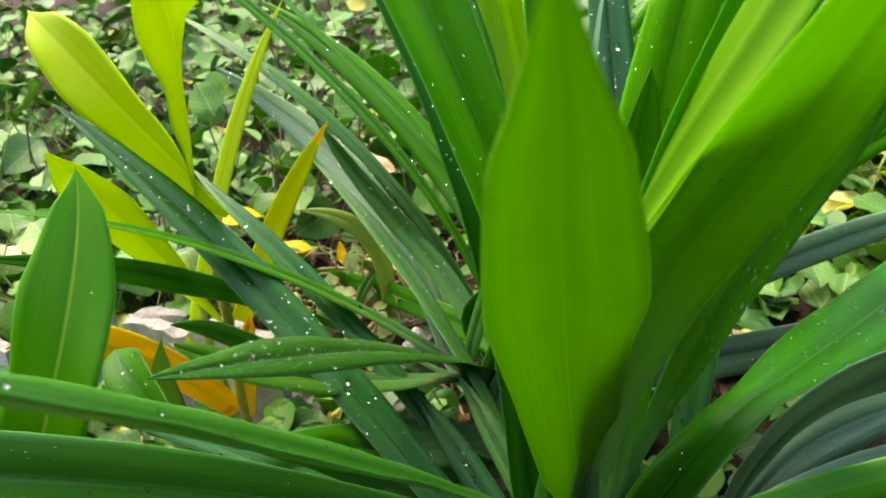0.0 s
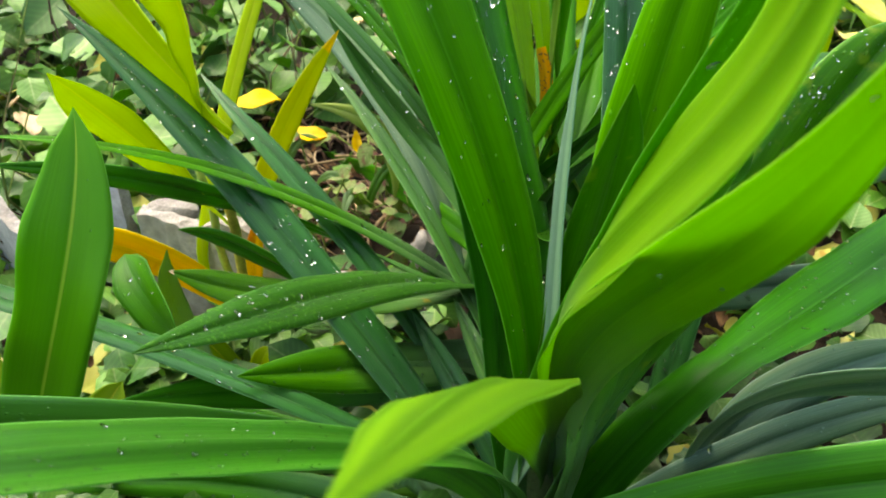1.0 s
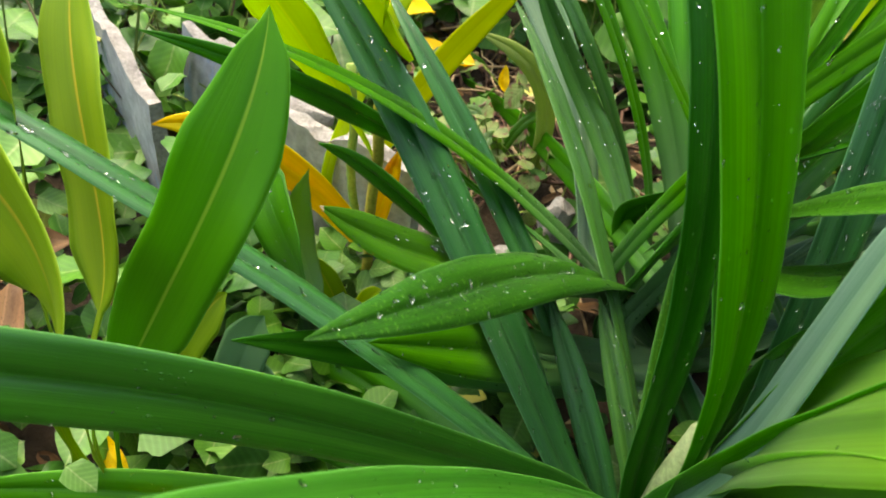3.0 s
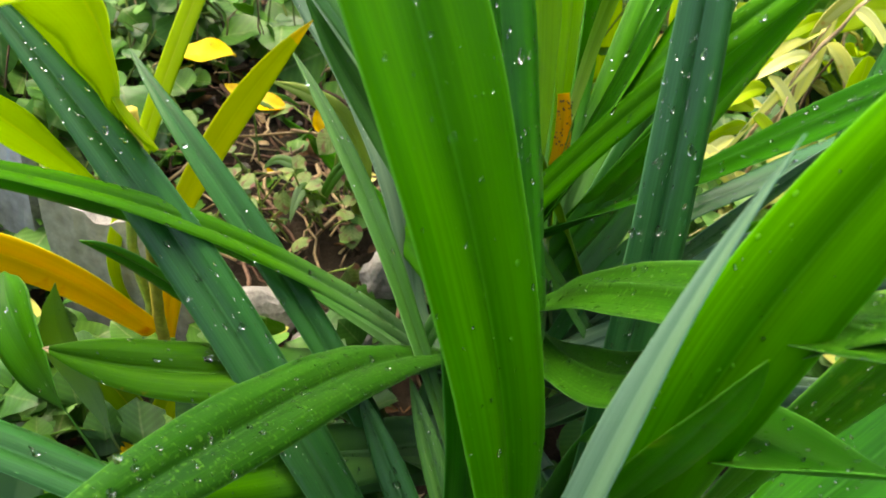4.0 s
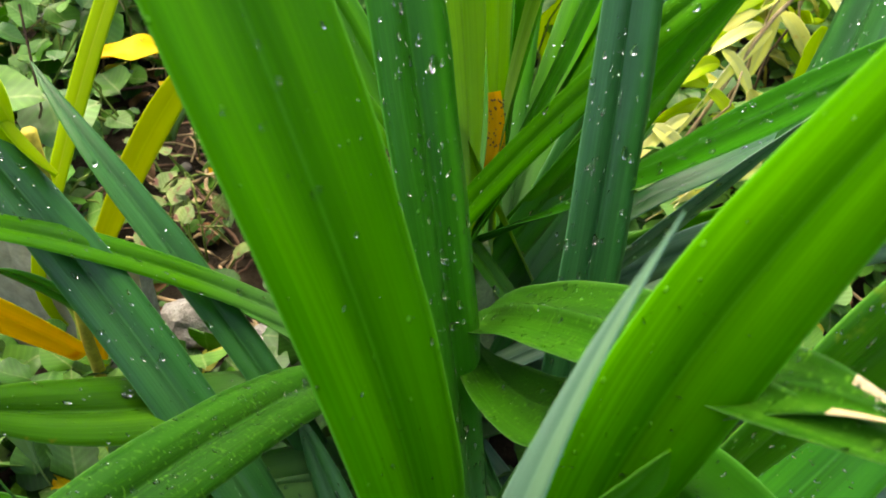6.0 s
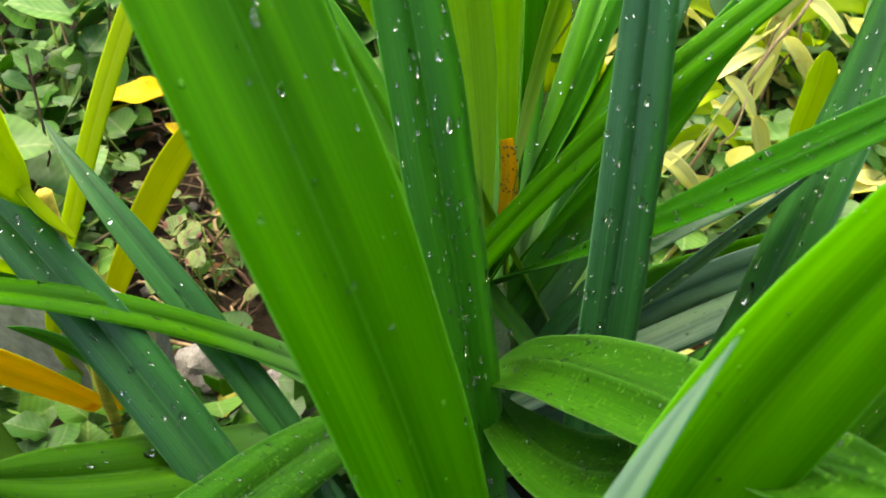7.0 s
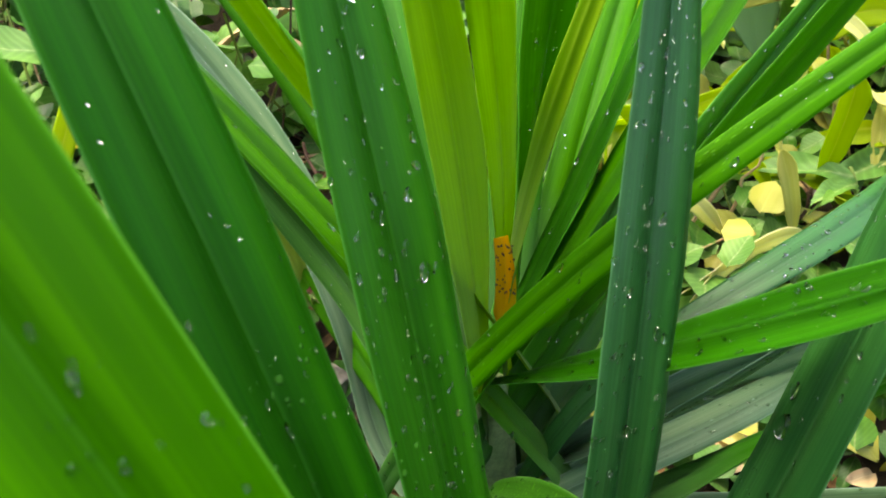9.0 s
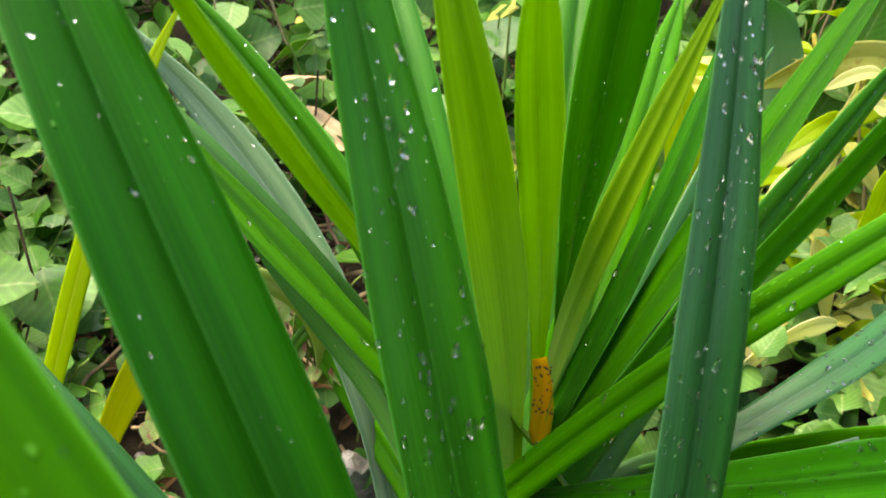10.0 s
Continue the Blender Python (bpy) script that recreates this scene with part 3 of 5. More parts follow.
blade(pandan, (0.007, 0.035, 0.145), (0.010, 0.045, 0.307), (-0.017, 0.006, 0.439), (-0.027, -0.089, 0.533), 0.028, -74, -6, LIME, drops=0, root=(0.0, -0.05, 0.01))
blade(pandan, (0.002, 0.010, 0.105), (0.015, 0.054, 0.253), (0.031, 0.078, 0.394), (0.041, 0.094, 0.534), 0.043, -131, 31, BRIGHT, drops=50, root=(0.0, -0.05, 0.01))
blade(pandan, (0.023, 0.003, 0.090), (-0.014, 0.004, 0.229), (0.009, -0.023, 0.358), (0.040, -0.029, 0.498), 0.029, -62, -114, LIME, drops=14, root=(0.0, -0.05, 0.01))
blade(pandan, (-0.067, -0.062, 0.074), (-0.006, -0.015, 0.192), (0.059, 0.036, 0.304), (0.094, 0.108, 0.418), 0.035, -66, -112, DEEP, drops=40, root=(0.0, -0.05, 0.01))
blade(pandan, (-0.063, -0.068, 0.088), (0.001, -0.023, 0.218), (0.075, 0.027, 0.344), (0.154, 0.081, 0.469), 0.035, -59, -122, MID, drops=12, root=(0.0, -0.05, 0.01))
blade(pandan, (-0.030, 0.003, 0.091), (0.071, 0.027, 0.218), (0.160, 0.063, 0.351), (0.246, 0.102, 0.487), 0.032, -43, -33, MID, drops=8, root=(0.0, -0.05, 0.01))
blade(pandan, (0.002, 0.056, -0.002), (0.088, 0.054, 0.106), (0.200, 0.008, 0.195), (0.320, -0.046, 0.281), 0.036, -28, 9, BRIGHT, drops=8)
blade(pandan, (-0.022, -0.099, 0.035), (-0.118, -0.158, 0.083), (-0.206, -0.207, 0.150), (-0.276, -0.279, 0.209), 0.032, -1, -10, DEEP, drops=10)
blade(pandan, (-0.015, -0.072, 0.035), (-0.097, -0.130, 0.078), (-0.164, -0.187, 0.136), (-0.208, -0.255, 0.202), 0.041, -55, -43, MID, drops=30)
blade(pandan, (-0.060, -0.050, 0.066), (-0.176, -0.032, 0.153), (-0.289, -0.044, 0.224), (-0.409, -0.096, 0.270), 0.028, 111, 3, DEEP, drops=6, root=(0.0, -0.05, 0.01))
blade(pandan, (-0.078, -0.127, 0.073), (-0.174, -0.104, 0.125), (-0.243, -0.063, 0.172), (-0.304, -0.051, 0.172), 0.029, 91, 24, DEEP, drops=6, root=(0.0, -0.05, 0.01))
blade(pandan, (0.091, -0.209, 0.051), (0.085, -0.276, 0.176), (0.076, -0.345, 0.279), (0.127, -0.426, 0.347), 0.030, -19, 5, WET, drops=60, root=(0.0, -0.05, 0.01))
blade(pandan, (-0.088, 0.077, 0.036), (-0.116, 0.194, 0.146), (-0.214, 0.289, 0.217), (-0.321, 0.367, 0.272), 0.034, -42, 35, WET, fold=0.5, drops=50, root=(0.0, -0.05, 0.01))
HEART = (0.0, -0.02, 0.05)
blade(pandan, HEART, (0.05, 0.1, 0.22), (0.1, 0.25, 0.27), (0.16, 0.42, 0.27), 0.034, 0, 0, BRIGHT, drops=20)
blade(pandan, HEART, (0.06, 0.06, 0.2), (0.13, 0.17, 0.26), (0.2, 0.3, 0.28), 0.034, -20, -20, BLUE, drops=30)
blade(pandan, HEART, (0.06, 0.03, 0.17), (0.12, 0.1, 0.23), (0.22, 0.2, 0.27), 0.032, -30, -20, BRIGHT, drops=20)
blade(pandan, HEART, (0.02, 0.12, 0.25), (0.04, 0.25, 0.33), (0.07, 0.42, 0.36), 0.036, 0, 0, MID, drops=10)
blade(pandan, HEART, (-0.04, 0.12, 0.25), (-0.08, 0.25, 0.34), (-0.12, 0.42, 0.38), 0.034, 0, 0, DEEP, drops=20)
blade(pandan, HEART, (0.08, -0.02, 0.15), (0.16, 0.0, 0.19), (0.28, 0.02, 0.2), 0.032, -30, 0, WET, drops=20)
blade(pandan, HEART, (0.1, -0.06, 0.08), (0.25, -0.05, 0.075), (0.42, -0.02, 0.05), 0.03, 0, 0, WET, drops=40)
blade(pandan, HEART, (0.1, -0.1, 0.1), (0.24, -0.09, 0.12), (0.42, -0.06, 0.09), 0.034, -20, 0, WET, drops=30)
blade(pandan, HEART, (-0.03, 0.06, 0.2), (-0.12, 0.16, 0.3), (-0.24, 0.27, 0.36), 0.03, 20, 20, MID, drops=20)
blade(pandan, (0.058, -0.053, 0.100), (-0.054, -0.009, 0.249), (-0.175, 0.039, 0.392), (-0.298, 0.090, 0.534), 0.028, -60, -85, MID, drops=20, root=(0.0, -0.05, 0.01))
blade(pandan, (-0.013, -0.077, 0.099), (-0.087, 0.097, 0.069), (-0.177, 0.259, 0.024), (-0.279, 0.414, -0.032), 0.025, -2, 41, MID, fold=0.5, drops=8, root=(0.0, -0.05, 0.01))
blade(pandan, (0.047, 0.009, 0.110), (-0.018, -0.011, 0.267), (-0.090, -0.056, 0.409), (-0.126, -0.098, 0.560), 0.025, 95, 43, LIME, drops=6, root=(0.0, -0.05, 0.01))

shoot = empty("pandan_shoot", (-0.03, -0.27, -0.01), "young pandan shoot with fresh green strap leaves beside the larger clump", "plant")
blade(shoot, (-0.032, -0.278, 0.168), (-0.019, -0.294, 0.356), (-0.102, -0.266, 0.522), (-0.177, -0.144, 0.673), 0.042, -58, 3, BRIGHT, drops=70, big=0.7, root=(-0.03, -0.27, 0.02))
blade(shoot, (-0.047, -0.242, 0.187), (-0.042, -0.216, 0.377), (-0.114, -0.159, 0.504), (-0.184, -0.013, 0.583), 0.042, -44, -56, DARK, drops=60, big=0.75, root=(-0.03, -0.27, 0.02))
blade(shoot, (-0.079, -0.342, 0.227), (-0.162, -0.432, 0.360), (-0.174, -0.524, 0.442), (-0.239, -0.566, 0.493), 0.039, 82, 72, SOFT, fold=1.5, drops=150, big=0.6, root=(-0.03, -0.27, 0.02))
blade(shoot, (-0.102, -0.284, 0.151), (-0.218, -0.354, 0.271), (-0.309, -0.422, 0.372), (-0.424, -0.521, 0.413), 0.033, -3, -9, SOFT, drops=70, big=0.65, root=(-0.03, -0.27, 0.02))
blade(shoot, (-0.040, -0.283, 0.139), (-0.012, -0.318, 0.245), (-0.031, -0.323, 0.360), (-0.001, -0.322, 0.478), 0.022, 68, 95, PALE, drops=0, fold=0.35, root=(-0.03, -0.27, 0.02))
blade(shoot, (-0.005, -0.295, 0.165), (0.012, -0.299, 0.266), (0.005, -0.275, 0.406), (0.087, -0.305, 0.583), 0.037, -50, 82, BRIGHT, drops=60, big=0.7, root=(-0.03, -0.27, 0.02))
blade(shoot, (-0.010, -0.269, 0.172), (-0.044, -0.364, 0.391), (0.017, -0.459, 0.450), (0.025, -0.462, 0.532), 0.059, -45, -107, FRESH, fold=0.5, drops=4, root=(-0.03, -0.27, 0.02))
blade(shoot, (0.096, -0.243, 0.185), (0.155, -0.197, 0.179), (0.269, -0.104, 0.153), (0.417, 0.049, 0.122), 0.054, 74, 27, DARK, fold=0.5, drops=60, root=(-0.03, -0.27, 0.02))
blade(shoot, (-0.018, -0.286, 0.165), (-0.016, -0.374, 0.382), (0.007, -0.498, 0.437), (0.030, -0.503, 0.533), 0.032, 46, -24, FRESH, fold=0.5, drops=4, root=(-0.03, -0.27, 0.02))
blade(shoot, (-0.021, -0.272, 0.165), (-0.017, -0.288, 0.259), (0.004, -0.313, 0.341), (0.009, -0.329, 0.419), 0.038, -51, -13, FLECKED, fold=0.5, drops=4, root=(-0.03, -0.27, 0.02))
blade(shoot, (-0.071, -0.257, 0.086), (-0.214, -0.229, 0.194), (-0.374, -0.240, 0.286), (-0.539, -0.256, 0.380), 0.029, -75, -81, BLUE, drops=90, root=(-0.03, -0.27, 0.02))
blade(shoot, (0.002, -0.279, 0.158), (0.089, -0.242, 0.297), (0.148, -0.217, 0.357), (0.169, -0.203, 0.381), 0.055, -63, 8, FLECKED, drops=70, root=(-0.03, -0.27, 0.02))
blade(shoot, (0.037, -0.189, 0.221), (0.046, -0.236, 0.293), (0.037, -0.304, 0.338), (0.053, -0.345, 0.399), 0.041, -28, -16, DEEP, drops=20, tip=BEIGE, root=(-0.03, -0.27, 0.02))
blade(shoot, (-0.027, -0.290, 0.181), (0.002, -0.334, 0.318), (0.032, -0.387, 0.453), (0.060, -0.444, 0.587), 0.044, -1, -38, MID, fold=0.5, drops=4, root=(-0.03, -0.27, 0.02))
blade(shoot, (-0.017, -0.347, 0.157), (0.099, -0.343, 0.197), (0.221, -0.359, 0.221), (0.346, -0.383, 0.240), 0.044, -4, 2, DEEP, drops=10, root=(-0.03, -0.27, 0.02))
blade(shoot, (-0.018, -0.279, 0.149), (-0.035, -0.353, 0.284), (-0.049, -0.454, 0.411), (-0.068, -0.586, 0.509), 0.044, -31, 53, THIN, drops=0, broad=True, neck=0.85, root=(-0.03, -0.27, 0.02))
blade(shoot, (-0.013, -0.119, 0.206), (0.016, -0.288, 0.296), (0.039, -0.230, 0.358), (0.051, -0.336, 0.439), 0.038, -71, -70, DULL, fold=0.7, drops=300, big=0.6, tip=BEIGE, tip_from=0.93, dry_edge=True, root=(-0.03, -0.27, 0.02))

canna = empty("ginger_plant", (-0.27, -0.02, -0.01), "broad-leaved ginger plant with yellowing leaves", "plant")
blade(canna, (-0.230, -0.076, 0.272), (-0.287, -0.049, 0.332), (-0.332, -0.019, 0.388), (-0.374, 0.038, 0.412), 0.053, 74, 0, YOUNG, broad=True, drops=0, ripple=1.3)
blade(canna, (-0.258, -0.051, 0.273), (-0.230, -0.113, 0.380), (-0.203, -0.190, 0.452), (-0.185, -0.290, 0.468), 0.037, 66, 66, YOUNG, broad=True, drops=0, ripple=1.3)
blade(canna, (-0.275, -0.008, 0.139), (-0.294, -0.046, 0.232), (-0.316, -0.090, 0.305), (-0.323, -0.125, 0.350), 0.041, 66, -7, YOUNG, broad=True, drops=0, root=(-0.285, -0.015, -0.01), ripple=1.3)
blade(canna, (-0.318, 0.035, 0.108), (-0.288, 0.093, 0.203), (-0.257, 0.148, 0.293), (-0.204, 0.205, 0.366), 0.015, 0, 0, YOUNG, drops=0, fold=0.3, root=(-0.31, 0.04, -0.01))
blade(canna, (-0.309, 0.096, 0.037), (-0.267, 0.094, 0.132), (-0.218, 0.079, 0.218), (-0.163, 0.051, 0.291), 0.022, 0, 0, LEMON, drops=0, tip=GOLD, tip_from=0.9, fold=0.3)
blade(canna, (-0.274, -0.036, 0.07), (-0.31, -0.055, 0.14), (-0.36, -0.075, 0.205), (-0.415, -0.09, 0.19), 0.03, 20, 0, GOLD, drops=0)
blade(canna, (-0.268, -0.03, 0.06), (-0.262, -0.025, 0.1), (-0.255, -0.02, 0.13), (-0.25, -0.01, 0.15), 0.016, 0, 0, GOLD, drops=0)
blade(canna, (-0.276, -0.167, 0.146), (-0.299, -0.147, 0.170), (-0.322, -0.124, 0.182), (-0.334, -0.092, 0.180), 0.036, 55, -30, MID, broad=True, drops=6, root=(-0.27, -0.12, -0.01), ripple=1.3)
blade(canna, (-0.281, -0.122, 0.066), (-0.297, -0.101, 0.100), (-0.309, -0.113, 0.139), (-0.288, -0.118, 0.201), 0.024, 42, -21, LIME, broad=True, drops=4, root=(-0.26, -0.11, -0.01), ripple=1.3)
blade(canna, (-0.082, -0.071, 0.102), (-0.153, -0.127, 0.145), (-0.213, -0.175, 0.191), (-0.252, -0.203, 0.246), 0.046, -85, -61, BROWNED, drops=45, tip=BEIGE, root=(-0.05, -0.06, 0.02))

arrowroot = empty("ginger_plant", (-0.365, -0.28, -0.01), "broad-leaved plant with ribbed green and yellow-green leaves", "plant")
blade(arrowroot, (-0.347, -0.278, 0.152), (-0.308, -0.277, 0.244), (-0.264, -0.243, 0.322), (-0.274, -0.203, 0.364), 0.049, 9, -10, RIBBED, broad=True, drops=4, root=(-0.365, -0.28, -0.01), ripple=1.3)
blade(arrowroot, (-0.352, -0.320, 0.213), (-0.325, -0.328, 0.270), (-0.383, -0.262, 0.303), (-0.493, -0.245, 0.283), 0.084, 66, 1, OLIVE, broad=True, drops=0, root=(-0.365, -0.28, -0.01), ripple=1.3)
blade(arrowroot, (-0.376, -0.247, 0.168), (-0.372, -0.207, 0.215), (-0.430, -0.173, 0.278), (-0.441, -0.087, 0.330), 0.047, 38, 6, OLIVE, broad=True, drops=0, root=(-0.365, -0.28, -0.01), ripple=1.3)
blade(arrowroot, (-0.396, -0.245, 0.289), (-0.415, -0.208, 0.315), (-0.460, -0.208, 0.361), (-0.520, -0.224, 0.409), 0.048, 59, -47, OLIVE, broad=True, drops=0, root=(-0.365, -0.28, -0.01), ripple=1.3)

child("stem", tube_mesh("stem", [(0.0, -0.03, -0.02), (0.0, -0.02, 0.05), (0.0, -0.012, 0.11), (0.001, -0.01, 0.17)], (0.024, 0.022, 0.016, 0.006), SHEATH, 10), pandan, "short pale stem wrapped in leaf bases")
child("stem", tube_mesh("stem", [(-0.03, -0.27, -0.02), (-0.03, -0.268, 0.08), (-0.029, -0.266, 0.15), (-0.028, -0.264, 0.2)], (0.018, 0.017, 0.013, 0.006), SHEATH, 10), shoot, "short pale stem wrapped in leaf bases")
child("stem", tube_mesh("stem", bent((-0.272, -0.035, -0.02), (-0.255, -0.045, 0.275), 0.0, 9, 0.002, 3), [0.0045] * 9, GOLD_STEM), canna, "thin upright yellow stem")
child("stem", tube_mesh("stem", bent((-0.285, -0.015, -0.02), (-0.3, 0.02, 0.2), 0.0, 9, 0.002, 4), [0.004] * 9, GREEN_STEM), canna)

# ---- the speckled orange leaf caught in the heart of the clump ----
scrap = empty("fallen_leaf", (0.0, -0.015, 0.229), "small orange fallen leaf with dark specks, caught upright between green blades", "leaf")
blade(scrap, (0.0, -0.023, 0.2365), (0.003, -0.0203, 0.2515), (0.002, -0.0175, 0.271), (-0.002, -0.0128, 0.292), 0.0125, 0, 0, ORANGE, drops=0, ripple=0.3, name="blade", fold=0.6, whole=True)
speck_v, speck_f = [], []
for q in range(46):
    z = 0.288 - 0.03 * pick.random() ** 1.6
    x, y, rr = 0.0015 - 0.2 * (z - 0.27) ** 2 * 0 + pick.uniform(-0.0052, 0.0052) - max(0, z - 0.265) * 0.12, -0.0175 + (z - 0.268) * 0.2 - 0.0012, pick.uniform(0.0002, 0.0007)
    o = len(speck_v)
    for h in (0.0, -0.0004):
        speck_v += [(x + rr * math.cos(a * 1.0472), y + h + 0.2 * rr * math.sin(a * 1.0472), z + rr * math.sin(a * 1.0472)) for a in range(6)]
    speck_f += [tuple(o + a for a in range(6)), tuple(o + 6 + a for a in reversed(range(6)))] + [(o + a, o + 6 + a, o + 6 + (a + 1) % 6, o + (a + 1) % 6) for a in range(6)]
child("specks", mesh_of("specks", speck_v, speck_f, [TWIG]), scrap, "scattered dark brown specks", "stuff")
child("stalk", tube_mesh("stalk", [(0.0, -0.023, 0.2375), (0.001, -0.0235, 0.234), (0.003, -0.024, 0.2315)], (0.0008, 0.0007, 0.0006), TWIG), scrap)


# ---- cement slabs set on edge as a bed border ----
def slab(a, b, height, thick, paint, lean, label, seed):
    r = random.Random(seed)
    a, b = Vector((*a, 0)), Vector((*b, 0))
    thing = empty("edging_slab", (a.x, a.y, -0.03), label, "edging slab", "bed edging")
    run = b - a
    across = Vector((-run.y, run.x, 0)).normalized()
    nx, nz = 16, 7
    v, f, slots = [], [], []
    for sidefac in (0, 1):
        for k in range(nz):
            for i in range(nx):
                h = height * (1 + 0.05 * math.sin(i * 0.7 + seed) + r.uniform(-0.025, 0.025) * (k == nz - 1))
                z = -0.04 + (h + 0.04) * k / (nz - 1)
                p = a + run * (i / (nx - 1)) + across * (thick * (sidefac - 0.5) * (1 - 0.25 * (k == nz - 1) * r.random()) + lean * z)
                v.append((p.x + r.uniform(-1, 1) * 0.0006, p.y + r.uniform(-1, 1) * 0.0006, z))
    N = nx * nz
    for k in range(nz - 1):
        for i in range(nx - 1):
            q = k * nx + i
            f += [(q, q + 1, q + nx + 1, q + nx), (N + q, N + q + nx, N + q + nx + 1, N + q + 1)]
            slots += [0, 0]
    top = (nz - 1) * nx
    for i in range(nx - 1):
        f.append((top + i, top + i + 1, N + top + i + 1, N + top + i)); slots.append(1)
    for k in range(nz - 1):
        q = k * nx
        f.append((q, q + nx, N + q + nx, N + q)); slots.append(1)
        q += nx - 1
        f.append((q, N + q, N + q + nx, q + nx)); slots.append(1)
    child("panel", mesh_of("panel", v, f, [SLAB_PAINT if paint else SLAB, SLAB_EDGE], slots, smooth=False), thing)


slab((-0.385, 0.055), (-0.24, 0.01), 0.115, 0.016, False, 0.05, "weathered grey cement slab on edge with a rough broken top", 1)
slab((-0.515, 0.15), (-0.425, 0.105), 0.12, 0.014, True, 0.1, "grey cement slab with flaking pale blue paint", 2)
slab((-0.63, 0.19), (-0.475, 0.02), 0.12, 0.014, True, 0.0, "leaning grey slab streaked with blue paint", 3)


# ---- ground-cover vines ----
def heart_mesh(name, material, lobes, seed, cup=0.12):
    """A heart-shaped leaf about one unit long with its stalk end at the origin, pointing along +y; two sheets, so that it has thickness."""
    r = random.Random(seed)
    half = 12
    out = []
    for i in range(half + 1):
        t = i / half
        w = 1.2 * t ** 0.5 * (1 - t) ** 0.9 * (1 + 0.22 * lobes * math.cos(t * 9.4)) if 0 < t < 1 else 0.0
        out.append((w * (1 + r.uniform(-0.05, 0.05)), t - 0.2 * math.exp(-t * 9) * (w > 0)))
    rows = []
    for w, y in out:
        rows.append([(u * w, y + (0.06 * abs(u) if y < 0.3 else -0.03 * abs(u)), cup * (abs(u) * w) * 1.2 - 0.16 * y * y + 0.02 * math.sin(y * 16 + u * 3) * abs(u) + r.uniform(-0.008, 0.008)) for u in (-1, -0.66, -0.33, 0, 0.33, 0.66, 1)])
    v = [p for row in rows for p in row]
    n = len(v)
    v += [(x, y, z - 0.006) for x, y, z in v]
    f = []
    for i in range(half):
        for j in range(6):
            a = i * 7 + j
            f += [(a, a + 1, a + 8, a + 7), (n + a, n + a + 7, n + a + 8, n + a + 1)]
    uv = [(x * 0.036, y * 0.06 + 0.5) for x, y, z in v]
    return mesh_of(name, v, f, [material], None, uv)


def lance_mesh(name, material, seed, width=0.28, curl=0.3):
    r = random.Random(seed)
    v, f = [], []
    m = 12
    for i in range(m + 1):
        t = i / m
        w = width * math.sin(math.pi * t ** 0.8) ** 0.8 * 0.5 if 0 < t < 1 else 0.002
        for u in (-1, -0.5, 0, 0.5, 1):
            v.append((u * w + 0.05 * math.sin(t * 4 + seed), t, abs(u) * w * 0.45 - curl * t * t + 0.03 * math.sin(t * 11 + u * 2 + seed) + r.uniform(-0.006, 0.006)))
    n = len(v)
    v += [(x, y, z - 0.007) for x, y, z in v]
    for i in range(m):
        for j in range(4):
            a = i * 5 + j
            f += [(a, a + 1, a + 6, a + 5), (n + a, n + a + 5, n + a + 6, n + a + 1)]
    return mesh_of(name, v, f, [material], None, [(x * 0.07, y * 0.08 + 0.5) for x, y, z in v])


HEARTS = [heart_mesh("vine_leaf", m, lobe, 7 * i + int(10 * lobe)) for i, m in enumerate((VINE, VINE_PALE, VINE_DARK, VINE, VINE_PALE, VINE_YELLOW)) for lobe in (0.0, 0.5, 0.9)]
HEART_ODDS = [4, 5, 4, 5, 6, 4, 2, 2, 2, 4, 4, 4, 5, 5, 4, 0.6, 0.6, 0.6]


def turned(place, size, spin, tilt, roll):
    return Matrix.Translation(place) @ Euler((tilt, roll, spin)).to_matrix().to_4x4() @ Matrix.Diagonal((size, size, size, 1))


def vine(start, heading, length, count, high, group):
    thing = empty("sweet_potato_vine", (*start, 0.0), "creeping vine with pale green heart-shaped leaves", "vine", group)
    end = (start[0] + length * math.cos(heading), start[1] + length * math.sin(heading))
    seed = pick.randrange(9999)
    line = bent((*start, 0.008), (*end, 0.012), 0.012, 12, 0.018, seed)
    child("stem", tube_mesh("stem", line, [0.0022] * 12, GREEN_STEM if seed % 3 else TWIG, 6), thing)
    for q in range(count):
        root = line[pick.randrange(1, 11)]
        top = Vector((root.x + pick.gauss(0, 0.035), root.y + pick.gauss(0, 0.035), pick.uniform(0.3, 1.0) * high))
        child("leaf_stalk", tube_mesh("leaf_stalk", bent(root, top, 0.006, 5, 0.001, q), [0.0012] * 5, GREEN_STEM, 5), thing)
        leaf = child("leaf", pick.choices(HEARTS, HEART_ODDS)[0], thing)
        leaf.matrix_basis = turned(top, pick.uniform(0.03, 0.058), pick.uniform(0, 6.28), pick.gauss(-0.15, 0.45), pick.gauss(0, 0.35))
    return thing


def seedling_shape(lobes):
    """A small coarse heart-shaped leaf, for cover that is too dense to count."""
    v, f = [], []
    for i in range(7):
        t = i / 6
        w = 1.2 * t ** 0.5 * (1 - t) ** 0.9 * (1 + 0.2 * lobes * math.cos(t * 9.4)) if 0 < t < 1 else 0.0
        v += [(u * w, t + 0.05 * abs(u), 0.18 * abs(u) * w - 0.16 * t * t + 0.03 * math.sin(t * 9 + u * 2)) for u in (-1, -0.45, 0, 0.45, 1)]
    n = len(v)
    v += [(x, y, z - 0.008) for x, y, z in v]
    for i in range(6):
        for j in range(4):
            a = i * 5 + j
            f += [(a, a + 1, a + 6, a + 5), (n + a, n + a + 5, n + a + 6, n + a + 1)]
    return np.array(v), f


